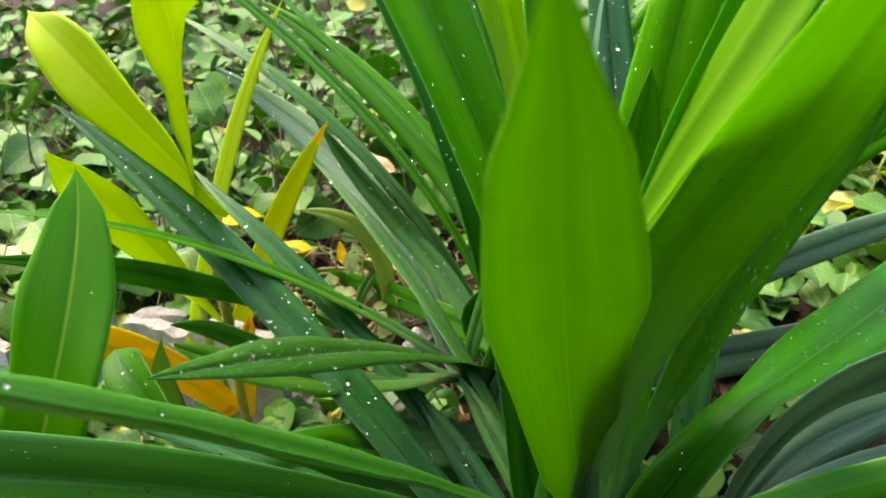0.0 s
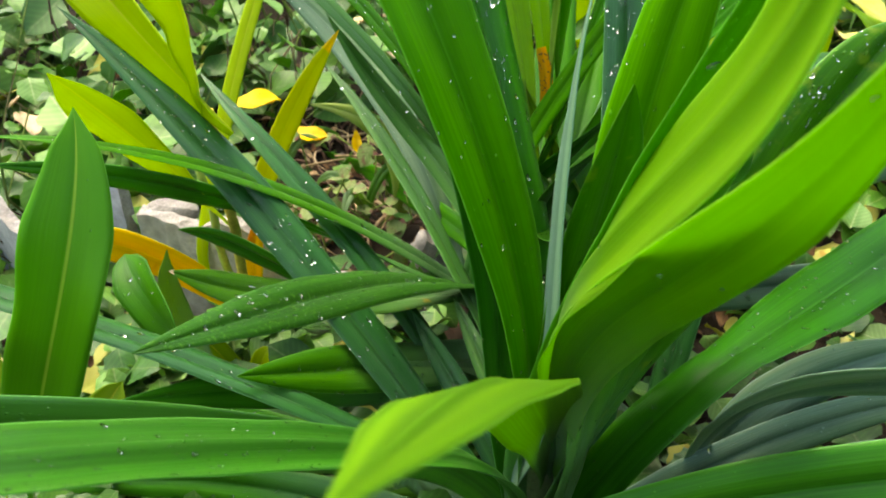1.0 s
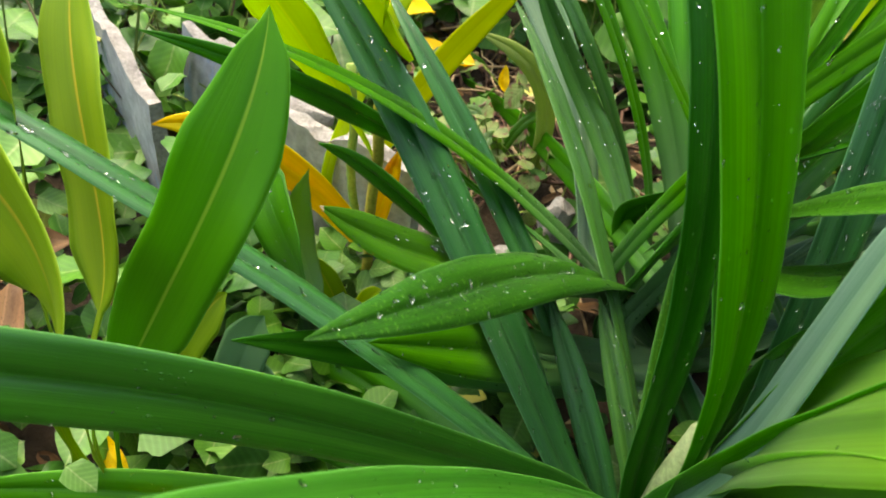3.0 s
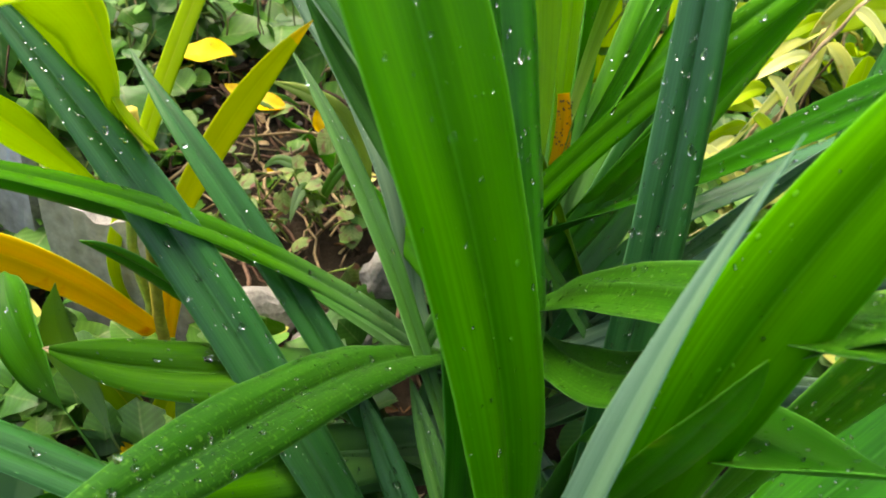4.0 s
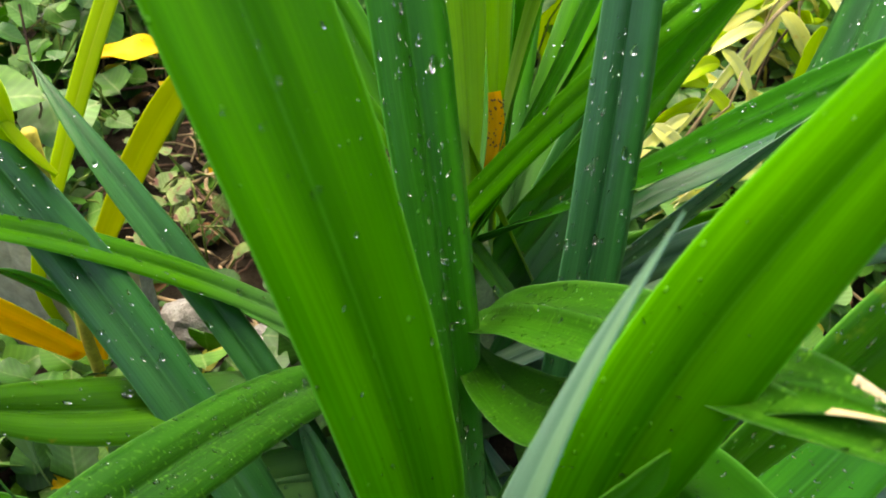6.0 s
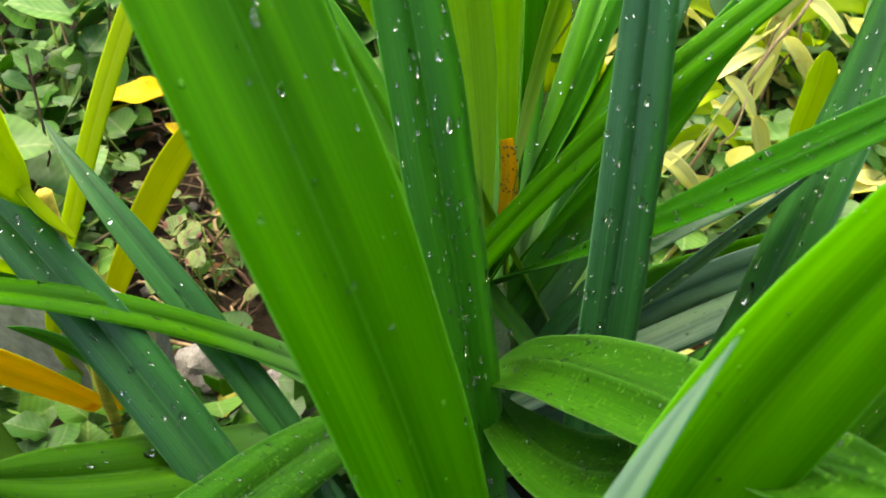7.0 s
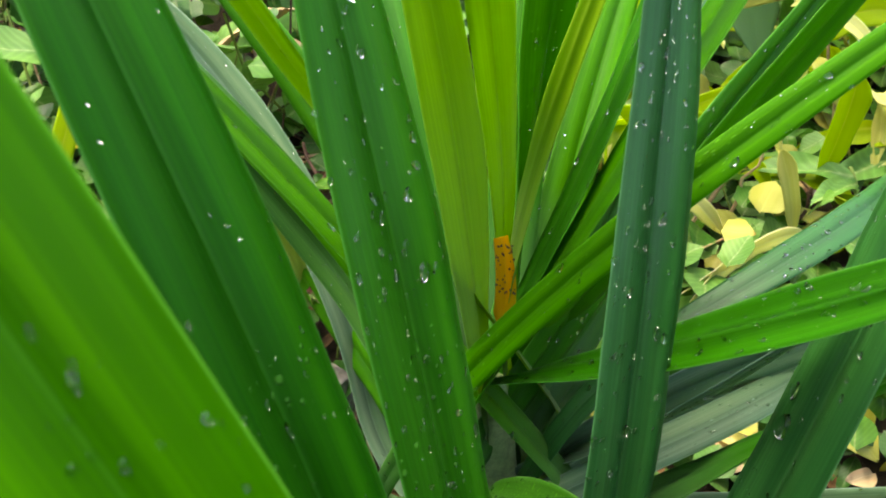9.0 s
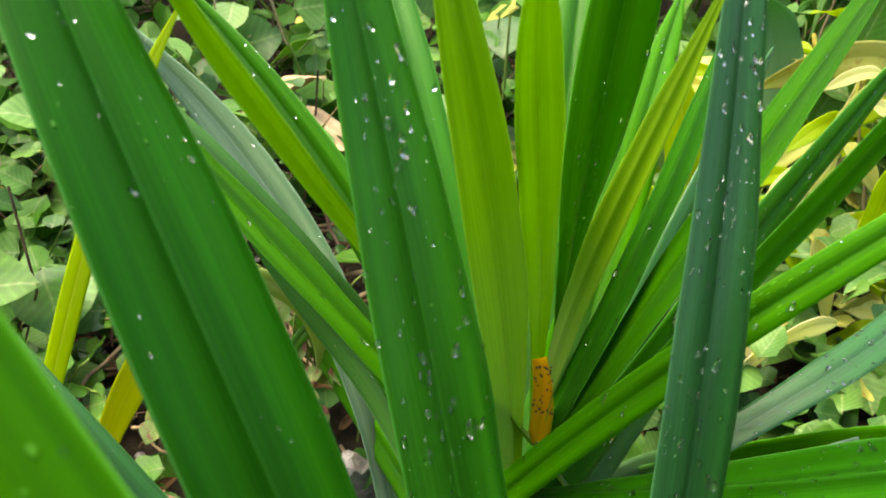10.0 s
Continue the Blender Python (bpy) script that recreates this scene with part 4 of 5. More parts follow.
def joined_leaves(name, spots, label):
    """Far ground cover: many leaves in one mesh."""
    vs, fs, slots, uvs, o = [], [], [], [], 0
    mats = [VINE, VINE_PALE, VINE_DARK, VINE_YELLOW]
    shapes = [seedling_shape(q) for q in (0.0, 0.5, 1.0)]
    for place, size, spin, tilt, roll, m in spots:
        co, faces = shapes[pick.randrange(3)]
        mat = np.array(turned(place, size, spin, tilt, roll))
        vs.append(co @ mat[:3, :3].T + mat[:3, 3])
        fs += [tuple(i + o for i in f) for f in faces]
        slots += [m] * len(faces)
        uvs.append(co[:, :2] * (0.036, 0.06) + (0, 0.5 + pick.random()))
        o += len(co)
    me = mesh_of(name, np.concatenate(vs), fs, mats, slots, np.concatenate(uvs))
    return tagged(new(name, me), label, "vine", kind="stuff")


def bare(x, y):
    """The dark open patch of soil behind the clump, and the plants' own footing."""
    return ((x + 0.21) / 0.17) ** 2 + ((y - 0.24) / 0.17) ** 2 < 1 or (abs(x) < 0.34 and -0.5 < y < 0.1) or (0.1 < x < 0.45 and 0.0 < y < 0.55)


VINES = 0
for gy_ in np.arange(0.3, 1.25, 0.16):
    for gx_ in np.arange(-1.0, 0.9, 0.2):
        x, y = gx_ + pick.uniform(-0.07, 0.07), gy_ + pick.uniform(-0.06, 0.06)
        if bare(x, y) or VINES >= 34:
            continue
        VINES += 1
        vine((x, y), pick.uniform(0, 6.28), pick.uniform(0.14, 0.24), 9, 0.10 if y < 0.7 else 0.13, "vines behind the clump")
for x, y in ((-0.62, -0.05), (-0.75, 0.12), (-0.56, 0.24), (-0.5, -0.22), (-0.44, 0.2), (-0.68, -0.3), (-0.36, 0.17)):
    vine((x, y), pick.uniform(0, 6.28), 0.13, 6, 0.07, "vines beside the slabs")

spots = []
for q in range(10500):
    reach, turn = 0.36 + 2.5 * pick.random() ** 0.85, pick.uniform(0.1, 3.04) if pick.random() < 0.72 else pick.uniform(-3.14, 3.14)
    x, y = reach * math.cos(turn) - 0.05, reach * math.sin(turn) + 0.05
    if bare(x, y):
        continue
    size = pick.uniform(0.018, 0.035) if pick.random() < 0.6 else pick.uniform(0.04, 0.075)
    spots.append(((x, y, pick.uniform(0.01, 0.11 + 0.05 * min(abs(y), 2))), size, pick.uniform(0, 6.28), pick.gauss(-0.1, 0.6), pick.gauss(0, 0.4), pick.choices((0, 1, 2, 3), (6, 4, 4, 0.35))[0]))
joined_leaves("ground_cover", spots, "dense low ground cover of heart-shaped vine leaves")
spots = []
for q in range(520):
    x, y = pick.uniform(-1.1, -0.36), pick.uniform(-0.5, 0.35)
    spots.append(((x, y, pick.uniform(0.005, 0.04)), pick.uniform(0.02, 0.045), pick.uniform(0, 6.28), pick.gauss(-0.1, 0.45), pick.gauss(0, 0.4), pick.choices((0, 1, 2, 3), (5, 3, 4, 0.5))[0]))
for q in range(420):
    x, y = pick.uniform(0.05, 0.9), pick.uniform(-0.25, 0.6)
    spots.append(((x, y, pick.uniform(0.003, 0.03)), pick.uniform(0.018, 0.045), pick.uniform(0, 6.28), pick.gauss(-0.1, 0.45), pick.gauss(0, 0.4), pick.choices((0, 1, 2, 3), (4, 4, 3, 2))[0]))
for q in range(30):
    a, d = pick.uniform(0, 6.28), pick.random() ** 0.5 * 0.19
    spots.append(((-0.21 + d * math.cos(a), 0.24 + d * math.sin(a), pick.uniform(0.003, 0.02)), pick.uniform(0.012, 0.03), pick.uniform(0, 6.28), pick.gauss(-0.1, 0.4), pick.gauss(0, 0.4), pick.choices((0, 1, 2, 3), (4, 3, 3, 1))[0]))
for q in range(2600):
    x, y = pick.uniform(-0.85, 0.8), pick.uniform(-0.65, 0.6)
    if ((x + 0.21) / 0.13) ** 2 + ((y - 0.26) / 0.17) ** 2 < 1 and pick.random() < 0.92:
        continue
    spots.append(((x, y, hill(x, y) + pick.uniform(0.005, 0.045)), pick.uniform(0.012, 0.04), pick.uniform(0, 6.28), pick.gauss(-0.05, 0.45), pick.gauss(0, 0.4), pick.choices((0, 1, 2, 3), (5, 2, 6, 0.5))[0]))
for q in range(700):
    x, y = pick.uniform(0.08, 0.75), pick.uniform(0.08, 0.75)
    spots.append(((x, y, pick.uniform(0.01, 0.08)), pick.uniform(0.02, 0.045), pick.uniform(0, 6.28), pick.gauss(0.0, 0.5), pick.gauss(0, 0.4), pick.choices((0, 1, 2, 3), (5, 4, 2, 2))[0]))
for q in range(420):
    x, y = pick.uniform(-0.42, -0.1), pick.uniform(-0.26, 0.0)
    spots.append(((x, y, pick.uniform(0.005, 0.06)), pick.uniform(0.018, 0.04), pick.uniform(0, 6.28), pick.gauss(0.0, 0.6), pick.gauss(0, 0.4), pick.choices((0, 1, 2, 3), (5, 2, 5, 0.4))[0]))
joined_leaves("weeds", spots, "small weeds and seedlings on the soil")

def stalks():
    """Many thin upright and leaning stalks among the ground cover."""
    v, f, slots = [], [], []
    for q in range(1500):
        reach, turn = 0.36 + 1.6 * pick.random(), pick.uniform(0.1, 3.04)
        x, y = reach * math.cos(turn) - 0.05, reach * math.sin(turn) + 0.05
        if bare(x, y) and pick.random() < 0.8:
            continue
        a = Vector((x, y, -0.005))
        b = a + Vector((pick.gauss(0, 0.05), pick.gauss(0, 0.05), pick.uniform(0.05, 0.19)))
        mid = a.lerp(b, 0.5) + Vector((pick.gauss(0, 0.012), pick.gauss(0, 0.012), 0.01))
        o, r = len(v), pick.uniform(0.0008, 0.0018)
        for p in (a, mid, b):
            v += [p + Vector((r * math.cos(2.0944 * k), r * math.sin(2.0944 * k), 0)) for k in range(3)]
        for h in (0, 3):
            f += [(o + h + k, o + h + (k + 1) % 3, o + h + 3 + (k + 1) % 3, o + h + 3 + k) for k in range(3)]
        slots += [pick.choices((0, 1, 2), (5, 1.5, 1.5))[0]] * 6
    tagged(new("vine_stalks", mesh_of("vine_stalks", v, f, [GREEN_STEM, STALK, TWIG], slots)), "thin green and brown vine stalks", "vine", kind="stuff")


stalks()

# ---- mottled small-leaved plant behind the slab ----
coleus = empty("coleus_plant", (-0.21, 0.2, 0.0), "low plant with toothed pale leaves mottled purple", "plant")
MOTTLE_MESHES = [heart_mesh("mottled_leaf", MOTTLED, lobe, 60 + i, 0.05) for i, lobe in enumerate((0.0, 0.25))]
for q in range(44):
    root = Vector((-0.215 + pick.gauss(0, 0.05), 0.2 + pick.gauss(0, 0.055), 0.0))
    top = root + Vector((pick.gauss(0, 0.02), pick.gauss(0, 0.02), pick.uniform(0.02, 0.075)))
    child("leaf_stalk", tube_mesh("leaf_stalk", bent(root, top, 0.002, 4, 0.001, q), [0.001] * 4, GREEN_STEM, 5), coleus)
    leaf = child("leaf", MOTTLE_MESHES[q % 2], coleus)
    leaf.matrix_basis = turned(top, pick.uniform(0.015, 0.03), pick.uniform(0, 6.28), pick.gauss(-0.2, 0.5), pick.gauss(0, 0.3))

# ---- withered yellow plant ----
withered = empty("withered_plant", (0.29, 0.37, 0.0), "withered plant with bleached yellow and cream leaves", "plant")
for q, (a, b, r) in enumerate((((0.29, 0.37, -0.01), (0.31, 0.36, 0.17), 0.003), ((0.24, 0.27, -0.01), (0.26, 0.28, 0.13), 0.0025), ((0.3, 0.3, 0.0), (0.18, 0.2, 0.05), 0.0022), ((0.4, 0.4, 0.0), (0.34, 0.45, 0.2), 0.0025))):
    child("stem", tube_mesh("stem", bent(a, b, 0.006, 8, 0.004, q), [r * (1 - 0.1 * k) for k in range(8)], STALK, 6), withered)
W_ARGS = dict(broad=True, drops=0, ripple=1.6)
blade(withered, (0.31, 0.36, 0.13), (0.28, 0.33, 0.13), (0.24, 0.29, 0.1), (0.2, 0.26, 0.05), 0.015, 10, 60, BUTTER, **W_ARGS)
blade(withered, (0.31, 0.37, 0.16), (0.27, 0.35, 0.16), (0.23, 0.33, 0.13), (0.19, 0.31, 0.08), 0.016, -20, 50, BUTTER, **W_ARGS)
blade(withered, (0.3, 0.35, 0.08), (0.31, 0.36, 0.13), (0.315, 0.38, 0.17), (0.33, 0.4, 0.2), 0.014, 30, -50, BUTTER, **W_ARGS)
blade(withered, (0.25, 0.21, 0.05), (0.22, 0.2, 0.055), (0.19, 0.17, 0.045), (0.15, 0.13, 0.02), 0.016, 0, 50, BUTTER, **W_ARGS)
blade(withered, (0.29, 0.22, 0.06), (0.26, 0.21, 0.075), (0.22, 0.19, 0.065), (0.17, 0.17, 0.035), 0.018, 0, 60, BUTTER, **W_ARGS)
blade(withered, (0.33, 0.3, 0.17), (0.33, 0.29, 0.14), (0.325, 0.285, 0.1), (0.32, 0.28, 0.06), 0.03, 0, 20, YOUNG, **W_ARGS)
blade(withered, (0.26, 0.25, 0.13), (0.27, 0.24, 0.11), (0.28, 0.23, 0.08), (0.285, 0.225, 0.045), 0.018, 0, 30, VINE_YELLOW, **W_ARGS)
blade(withered, (0.31, 0.38, 0.15), (0.36, 0.4, 0.18), (0.41, 0.43, 0.17), (0.46, 0.45, 0.12), 0.03, 0, 20, YOUNG, **W_ARGS)
blade(withered, (0.38, 0.44, 0.18), (0.35, 0.42, 0.21), (0.3, 0.42, 0.2), (0.25, 0.44, 0.15), 0.03, 0, 20, VINE_YELLOW, **W_ARGS)
blade(withered, (0.24, 0.3, 0.1), (0.2, 0.31, 0.12), (0.15, 0.33, 0.11), (0.1, 0.36, 0.08), 0.028, 0, 20, YOUNG, **W_ARGS)
blade(withered, (0.2, 0.4, 0.02), (0.2, 0.41, 0.08), (0.19, 0.43, 0.13), (0.17, 0.46, 0.18), 0.04, 0, 30, YOUNG, **W_ARGS)
blade(withered, (0.11, 0.45, 0.0), (0.1, 0.44, 0.1), (0.085, 0.43, 0.18), (0.06, 0.42, 0.26), 0.04, 0, 30, YOUNG, **W_ARGS)
blade(withered, (0.33, 0.46, 0.1), (0.36, 0.48, 0.15), (0.38, 0.5, 0.2), (0.385, 0.5, 0.25), 0.05, 0, 30, VINE, **W_ARGS)
blade(withered, (0.3, 0.44, 0.1), (0.29, 0.48, 0.16), (0.27, 0.5, 0.2), (0.25, 0.5, 0.22), 0.05, 0, 30, MID, **W_ARGS)

for q in range(16):
    along = q / 15
    start = Vector((0.2 + 0.17 * along + pick.gauss(0, 0.01), 0.27 + 0.13 * along, 0.07 + 0.14 * along))
    drop = Vector((-pick.uniform(0.05, 0.09), -pick.uniform(0.0, 0.05), -pick.uniform(0.0, 0.05))) if q % 3 else Vector((pick.uniform(0.03, 0.06), -0.02, -0.04))
    blade(withered, start, start + drop * 0.35 + Vector((0, 0, 0.012)), start + drop * 0.7 + Vector((0, 0, 0.008)), start + drop, pick.uniform(0.011, 0.017), pick.uniform(-40, 40), pick.uniform(-50, 50), pick.choice((BUTTER, BUTTER, BUTTER, YOUNG, VINE_YELLOW)), **W_ARGS)
child("stem", tube_mesh("stem", bent((0.19, 0.26, -0.01), (0.37, 0.4, 0.21), 0.02, 12, 0.003, 9), [0.0022] * 12, STALK, 6), withered)

# ---- tufts of pale grass at the back ----
for q, (x, y) in enumerate(((0.5, 0.55), (0.62, 0.4), (0.44, 0.75), (-0.19, 0.2), (-0.3, 0.3))):
    tuft = empty("grass_tuft", (x, y, 0.0), "tuft of pale green grass blades", "grass", "grass tufts")
    for k in range(9 if x > 0 else 3):
        a = pick.uniform(0, 6.28)
        far = pick.uniform(0.1, 0.26) if x > 0 else pick.uniform(0.05, 0.09)
        high = pick.uniform(0.1, 0.22) if x > 0 else 0.06
        tx, ty = x + far * math.cos(a), y + far * math.sin(a)
        blade(tuft, (x, y, 0), (x + 0.2 * (tx - x), y + 0.2 * (ty - y), high * 0.8), (x + 0.6 * (tx - x), y + 0.6 * (ty - y), high * 1.2), (tx, ty, high * 0.6), pick.uniform(0.008, 0.014), 0, 0, pick.choice((VINE_PALE, LIME, VINE)), drops=0)
pale_leaf = empty("young_leaf", (-0.15, 0.2, 0.0), "short pale green leaf rising from the soil", "leaf")
blade(pale_leaf, (-0.15, 0.2, 0.0), (-0.135, 0.2, 0.1), (-0.165, 0.195, 0.14), (-0.228, 0.189, 0.154), 0.02, 0, 0, SPRING, drops=0, name="blade")

# ---- fallen leaves, twigs and straw ----
LITTER = {m.name: [lance_mesh("dry_leaf", m, 20 + i, w, c) for i, (w, c) in enumerate(((0.34, 0.25), (0.5, 0.1), (0.42, -0.2)))] for m in (BROWN, BEIGE, GOLD, BUTTER)}


def fallen(place, size, spin, tilt, material, label):
    ob = new("fallen_leaf", LITTER[material.name][pick.randrange(3)])
    ob.matrix_world = turned(place, size, spin, tilt, pick.gauss(0, 0.25))
    tagged(ob, label, "leaf", "fallen leaves")


for place, size, spin, tilt, material, label in (
    ((-0.296, 0.338, 0.085), 0.075, 1.7, 0.1, GOLD, "curled orange fallen leaf on the soil"),
    ((-0.236, 0.301, 0.05), 0.07, 1.4, 0.0, GOLD, "bright yellow fallen leaf"),
    ((-0.2, 0.29, 0.03), 0.03, 0.3, 0.8, GOLD, "bright yellow fallen leaf"),
    ((-0.17, 0.52, 0.11), 0.1, 1.9, 0.0, BEIGE, "pinkish beige dry leaf resting on the vines"),
    ((-0.13, 0.42, 0.09), 0.07, 0.9, 0.2, BEIGE, "pinkish beige dry leaf resting on the vines"),
    ((-0.12, 0.2, 0.05), 0.06, 0.4, 0.3, BEIGE, "dry beige leaf lying on stalks"),
    ((0.17, 0.02, 0.012), 0.07, -1.2, 0.0, BEIGE, "dry beige leaf on the soil"),
    ((0.2, 0.03, 0.012), 0.06, 0.6, 0.2, BUTTER, "bleached yellow fallen leaf"),
    ((0.2, 0.12, 0.012), 0.05, 2.0, 0.1, GOLD, "bright yellow fallen leaf"),
    ((0.1, 0.1, 0.012), 0.05, 1.0, 0.1, BUTTER, "bleached yellow fallen leaf"),
    ((-0.5, -0.22, 0.03), 0.1, 0.6, -0.2, BROWN, "curled reddish brown fallen leaf"),
    ((-0.6, -0.16, 0.04), 0.12, -0.9, 0.2, BROWN, "curled reddish brown fallen leaf"),
    ((-0.43, -0.235, 0.02), 0.06, 1.3, 0.1, GOLD, "bright yellow fallen leaf"),
    ((-0.38, -0.26, 0.01), 0.04, 1.0, 0.3, GOLD, "bright yellow fallen leaf"),
    ((-0.483, -0.253, 0.050), 0.11, 0.4, -0.1, BROWN, "curled reddish brown fallen leaf"),
    ((-0.520, -0.247, 0.055), 0.07, 1.9, 0.2, GOLD, "bright yellow fallen leaf with a red-brown edge"),
    ((-0.358, -0.335, 0.060), 0.1, -1.2, 0.3, GOLD, "bright orange-yellow fallen leaf"),
    ((-0.231, -0.160, 0.050), 0.06, 0.8, 0.2, GOLD, "bright yellow fallen leaf"),
    ((-0.6, 0.3, 0.08), 0.08, 0.5, 0.2, BEIGE, "pale dry leaf resting on the vines"),
    ((-0.62, 0.42, 0.09), 0.06, 2.5, 0.2, BEIGE, "pale dry leaf resting on the vines"),
):
    fallen(place, size, spin, tilt, material, label)
for q in range(80):
    x, y = pick.uniform(-0.75, 0.7), pick.uniform(-0.4, 0.6)
    fallen((x, y, hill(x, y) + 0.006), pick.uniform(0.02, 0.055), pick.uniform(0, 6.28), pick.gauss(0, 0.15), pick.choices((BROWN, BEIGE, GOLD, BUTTER), (6, 2, 0.6, 0.8))[0], "small dry leaf lying on the soil")
for q in range(190):
    if q < 130:
        x, y = -0.2 + pick.gauss(0, 0.09), 0.28 + pick.gauss(0, 0.09)
    else:
        x, y = pick.uniform(-0.75, 0.65), pick.uniform(-0.35, 0.6)
    a, d = pick.uniform(0, 6.28), pick.uniform(0.04, 0.16)
    line = bent((x, y, hill(x, y) + 0.004), (x + d * math.cos(a), y + d * math.sin(a), hill(x, y) + pick.uniform(0.004, 0.05)), pick.uniform(0, 0.012), 7, 0.005, q)
    straw = pick.random() < 0.45
    ob = new("twig", tube_mesh("twig", line, [pick.uniform(0.0007, 0.0022)] * 7, STALK if straw else TWIG, 5))
    tagged(ob, "dry straw-coloured stalk on the soil" if straw else "thin brown twig on the soil", "twig", "twigs")
stones_v, stones_f = [], []
for q in range(240):
    x, y, r = pick.uniform(-0.8, 0.7), pick.uniform(-0.45, 0.55), pick.uniform(0.002, 0.008)
    o = len(stones_v)
    for i in range(4):
        for a in range(6):
            k = math.pi * (i + 0.5) / 4
            stones_v.append((x + r * pick.uniform(0.8, 1.2) * math.sin(k) * math.cos(a * 1.047), y + r * pick.uniform(0.8, 1.2) * math.sin(k) * math.sin(a * 1.047), hill(x, y) + 0.002 + 0.7 * r * math.cos(k)))
    for i in range(3):
        for a in range(6):
            b = (a + 1) % 6
            stones_f.append((o + i * 6 + a, o + (i + 1) * 6 + a, o + (i + 1) * 6 + b, o + i * 6 + b))
    stones_f.append(tuple(o + a for a in range(6)))
tagged(new("gravel", mesh_of("gravel", stones_v, stones_f, [STONE])), "small grey pebbles and crumbs on the soil", "gravel", kind="stuff")

# ---- broken lumps of cement beside the slab ----
def lump(place, size, seed):
    bm = bmesh.new()
    bmesh.ops.create_icosphere(bm, subdivisions=3, radius=1.0)
    for v in bm.verts:
        v.co *= 1 + 0.35 * noise.noise(v.co * 1.3 + Vector((seed, 0, 0))) + 0.12 * noise.noise(v.co * 4 + Vector((0, seed, 0)))
        v.co = Vector((v.co.x * size[0], v.co.y * size[1], v.co.z * size[2])) + Vector(place)
    me = bpy.data.meshes.new("cement_lump")
    bm.to_mesh(me)
    bm.free()
    me.materials.append(SLAB_EDGE)
    tagged(new("cement_lump", me), "rough broken lump of pale cement", "stone", "cement lumps")


lump((-0.215, 0.035, 0.025), (0.035, 0.02, 0.022), 1)
lump((-0.15, 0.02, 0.015), (0.03, 0.02, 0.025), 5)
lump((-0.36, 0.07, 0.11), (0.03, 0.014, 0.012), 9)
lump((-0.115, 0.09, 0.02), (0.018, 0.015, 0.03), 13)


# ---- matted litter over the soil ----
def litter_mat():
    shapes = []
    for me in LITTER[BROWN.name]:
        shapes.append((np.array([v.co for v in me.vertices]), [tuple(p.vertices) for p in me.polygons]))
    vs, fs, slots, uvs, o = [], [], [], [], 0
    for q in range(1900):
        x, y = pick.uniform(-0.85, 0.75), pick.uniform(-0.5, 0.75)
        co, faces = shapes[pick.randrange(3)]
        mat = np.array(turned((x, y, hill(x, y) + pick.uniform(0.001, 0.012)), pick.uniform(0.012, 0.04), pick.uniform(0, 6.28), pick.gauss(0, 0.25), pick.gauss(0, 0.3)))
        vs.append(co @ mat[:3, :3].T + mat[:3, 3])
        fs += [tuple(i + o for i in f) for f in faces]
        slots += [pick.choices((0, 1, 2, 3), (10, 1.0, 0.3, 5))[0]] * len(faces)
        uvs.append(co[:, :2] * (0.07, 0.08) + (0, 0.5 + pick.random()))
        o += len(co)
    me = mesh_of("leaf_litter", np.concatenate(vs), fs, [BROWN, BEIGE, GOLD, VINE_DARK], slots, np.concatenate(uvs))
    tagged(new("leaf_litter", me), "matted brown leaf litter covering the soil", "litter", kind="stuff")


litter_mat()

# ---- more withered stalks at the back ----
DRY = [lance_mesh("dry_blade", m, 40 + i, w, c) for i, (m, w, c) in enumerate(((BUTTER, 0.22, 0.35), (YOUNG, 0.3, 0.3), (VINE_YELLOW, 0.26, 0.4), (VINE_PALE, 0.3, 0.3), (BUTTER, 0.3, 0.2), (LIME, 0.28, 0.35)))]
for x, y, high in ((0.36, 0.46, 0.18), (0.46, 0.36, 0.14), (0.22, 0.5, 0.2), (0.38, 0.24, 0.1), (0.55, 0.55, 0.2), (0.14, 0.36, 0.12)):
    thing = empty("withered_plant", (x, y, 0.0), "yellowing plant with drooping narrow leaves", "plant", "withered plants")
    for k in range(3):
        end = Vector((x + pick.gauss(0, 0.04), y + pick.gauss(0, 0.04), high * pick.uniform(0.7, 1.1)))
        line = bent((x + pick.gauss(0, 0.01), y + pick.gauss(0, 0.01), -0.005), end, 0.01, 9, 0.003, k)
        child("stem", tube_mesh("stem", line, [0.002] * 9, pick.choice((STALK, GOLD_STEM, GREEN_STEM)), 5), thing)
        for h in range(6):
            at = line[2 + h]
            leaf = child("leaf", pick.choices(DRY, (4, 3, 2, 2, 2, 1.5))[0], thing)
            leaf.matrix_basis = turned(at, pick.uniform(0.05, 0.11), pick.uniform(0, 6.28), pick.gauss(0.25, 0.35), pick.gauss(0, 0.4))

# ---- low outer leaves of the shoot, close to the ground ----
for tip, width, skin in (((-0.47, -0.33, 0.06), 0.036, MID), ((-0.42, -0.2, 0.03), 0.034, DEEP), ((-0.36, -0.12, 0.03), 0.03, MID), ((0.3, -0.33, 0.05), 0.036, DEEP), ((0.36, -0.24, 0.06), 0.034, WET), ((0.34, -0.15, 0.03), 0.03, WET), ((0.22, -0.42, 0.05), 0.034, MID)):
    a, b = Vector((-0.03, -0.27, 0.015)), Vector(tip)
    blade(shoot, a, a.lerp(b, 0.3) + Vector((0, 0, 0.05)), a.lerp(b, 0.65) + Vector((0, 0.01, 0.06)), b, width, 0, 0, skin, drops=25)
blade(shoot, (-0.044, -0.219, 0.03), (-0.065, -0.185, 0.07), (-0.089, -0.153, 0.1), (-0.114, -0.109, 0.12), 0.02, 0, 0, BLUE, drops=25)
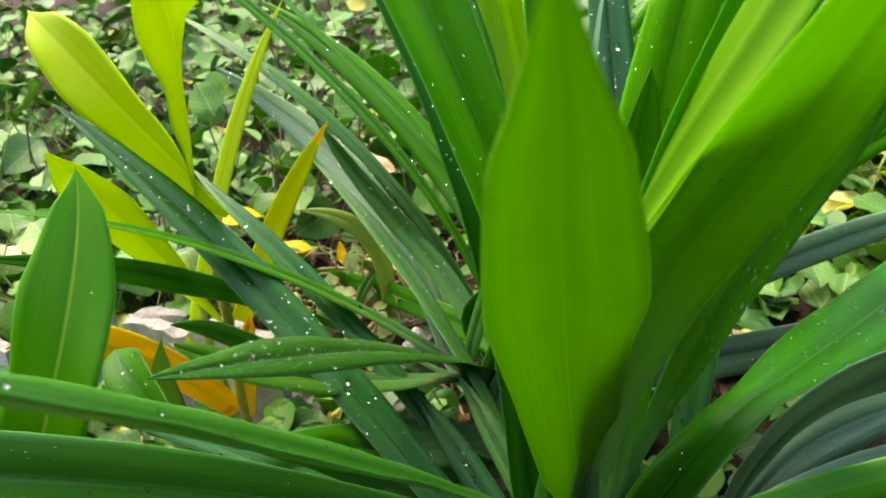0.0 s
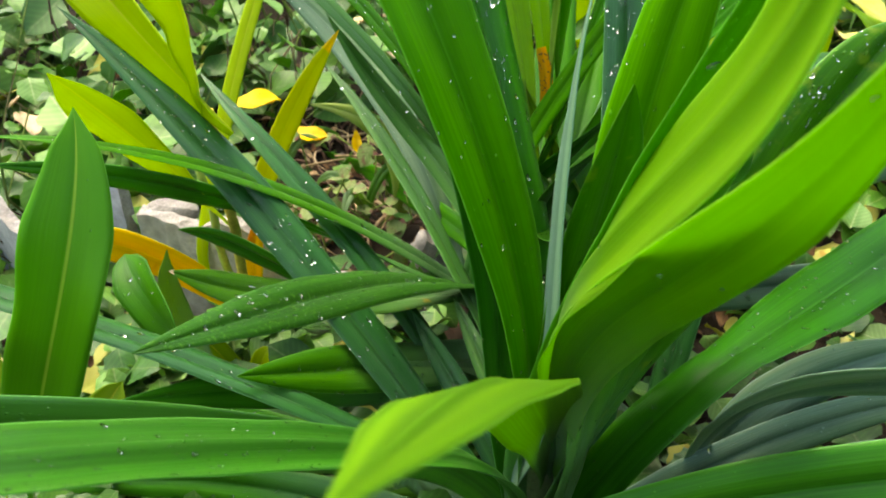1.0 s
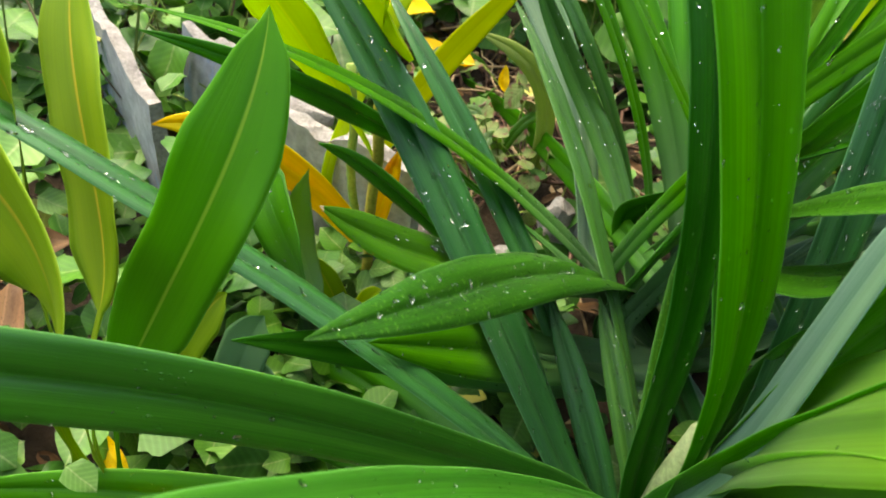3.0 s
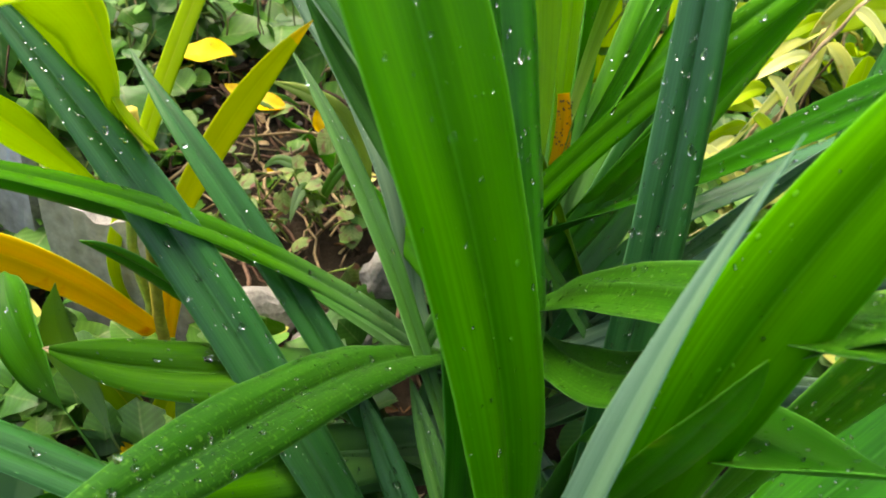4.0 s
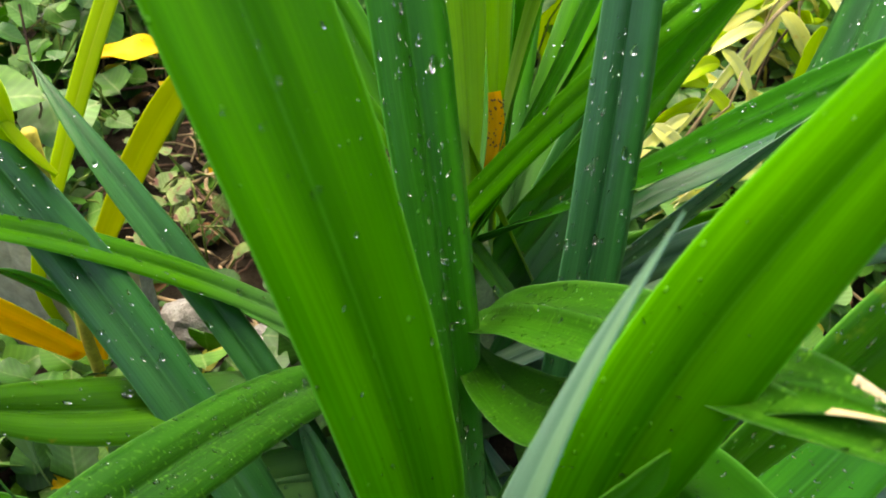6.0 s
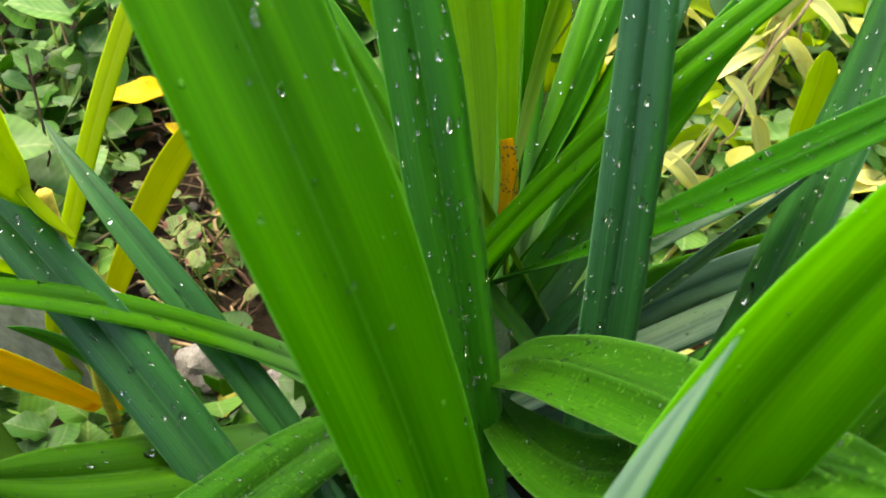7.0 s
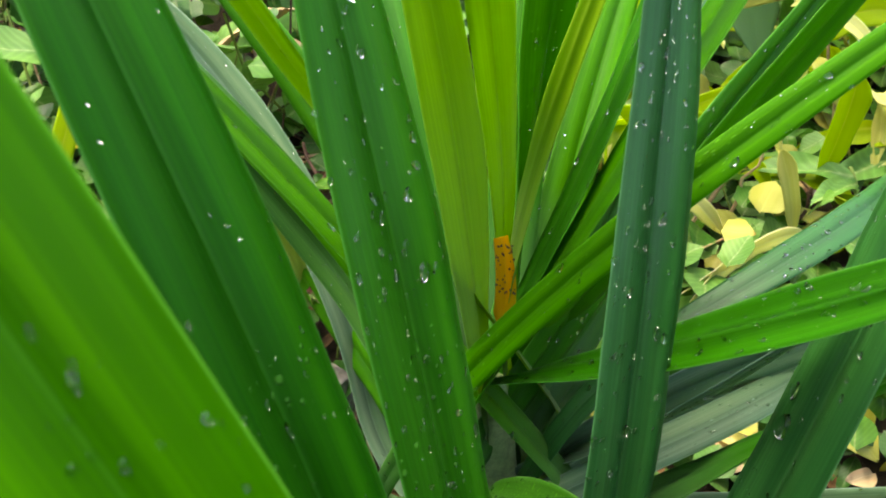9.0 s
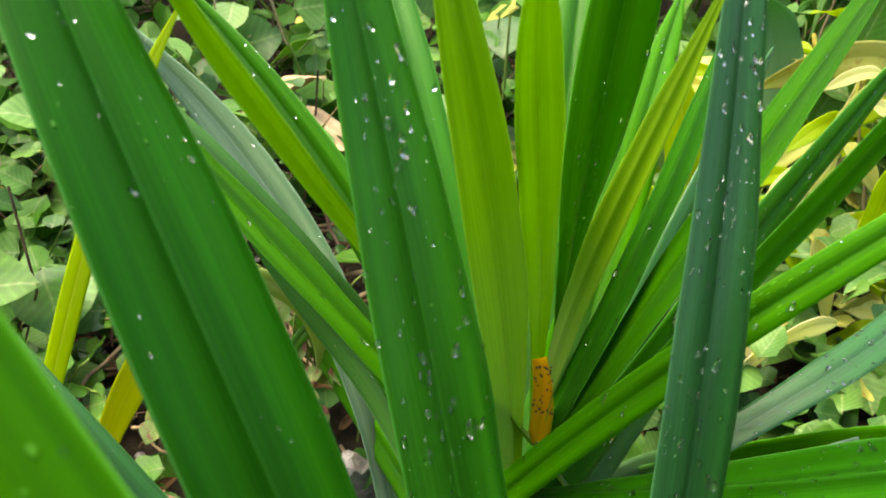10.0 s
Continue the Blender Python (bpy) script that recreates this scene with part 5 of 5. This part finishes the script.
blade(shoot, (-0.027, -0.219, 0.04), (-0.045, -0.185, 0.08), (-0.062, -0.152, 0.11), (-0.08, -0.107, 0.13), 0.016, 0, 0, GREY, drops=25)
blade(shoot, (0.111, -0.2, 0.05), (0.14, -0.182, 0.08), (0.193, -0.158, 0.085), (0.303, -0.113, 0.06), 0.04, -10, 10, WET, drops=30, fold=1.5)

# ---- low leaves between the shoot and the broad-leaved plant ----
blade(arrowroot, (-0.336, -0.195, 0.000), (-0.327, -0.184, 0.055), (-0.317, -0.174, 0.090), (-0.308, -0.165, 0.100), 0.036, 0, 0, DEEP, drops=4, broad=True, ripple=1.3)
blade(arrowroot, (-0.392, -0.189, 0.000), (-0.375, -0.176, 0.055), (-0.357, -0.162, 0.090), (-0.342, -0.151, 0.100), 0.034, 20, -10, OLIVE, drops=0, broad=True, ripple=1.3)
blade(arrowroot, (-0.276, -0.210, -0.005), (-0.293, -0.196, 0.038), (-0.310, -0.182, 0.061), (-0.325, -0.169, 0.060), 0.03, 0, 20, MID, drops=0, broad=True, ripple=1.3)
blade(shoot, (-0.110, -0.186, 0.015), (-0.165, -0.176, 0.047), (-0.221, -0.167, 0.060), (-0.269, -0.158, 0.050), 0.042, 0, 0, DEEP, drops=20)
blade(shoot, (-0.100, -0.127, 0.020), (-0.144, -0.123, 0.051), (-0.189, -0.120, 0.061), (-0.227, -0.117, 0.050), 0.036, 0, 0, MID, drops=20)
blade(canna, (-0.264, -0.090, -0.005), (-0.278, -0.089, 0.048), (-0.291, -0.088, 0.081), (-0.302, -0.088, 0.090), 0.024, 0, 10, OLIVE, drops=0, broad=True, ripple=1.3)
blade(canna, (-0.268, -0.091, -0.005), (-0.260, -0.087, 0.038), (-0.252, -0.083, 0.061), (-0.244, -0.079, 0.060), 0.018, 0, 20, YOUNG, drops=0, broad=True, ripple=1.3)

# ---- further leaves low in the heart and out to the side ----
blade(pandan, (0.013, 0.037, 0.079), (0.059, 0.072, 0.148), (0.088, 0.085, 0.154), (0.136, 0.114, 0.184), 0.028, 0, 0, MID, drops=20)
blade(pandan, (0.010, 0.022, 0.045), (0.058, 0.038, 0.090), (0.081, 0.041, 0.108), (0.148, 0.052, 0.134), 0.03, 0, 0, BRIGHT, drops=20)
blade(pandan, (0.044, 0.008, 0.054), (0.051, -0.063, 0.168), (0.080, -0.100, 0.266), (0.138, -0.094, 0.341), 0.027, -42, -40, WET, drops=60, fold=0.6)
blade(pandan, (0.014, -0.063, 0.109), (0.095, -0.052, 0.162), (0.169, -0.027, 0.173), (0.228, 0.026, 0.153), 0.023, 55, 55, WET, drops=40, fold=0.6)
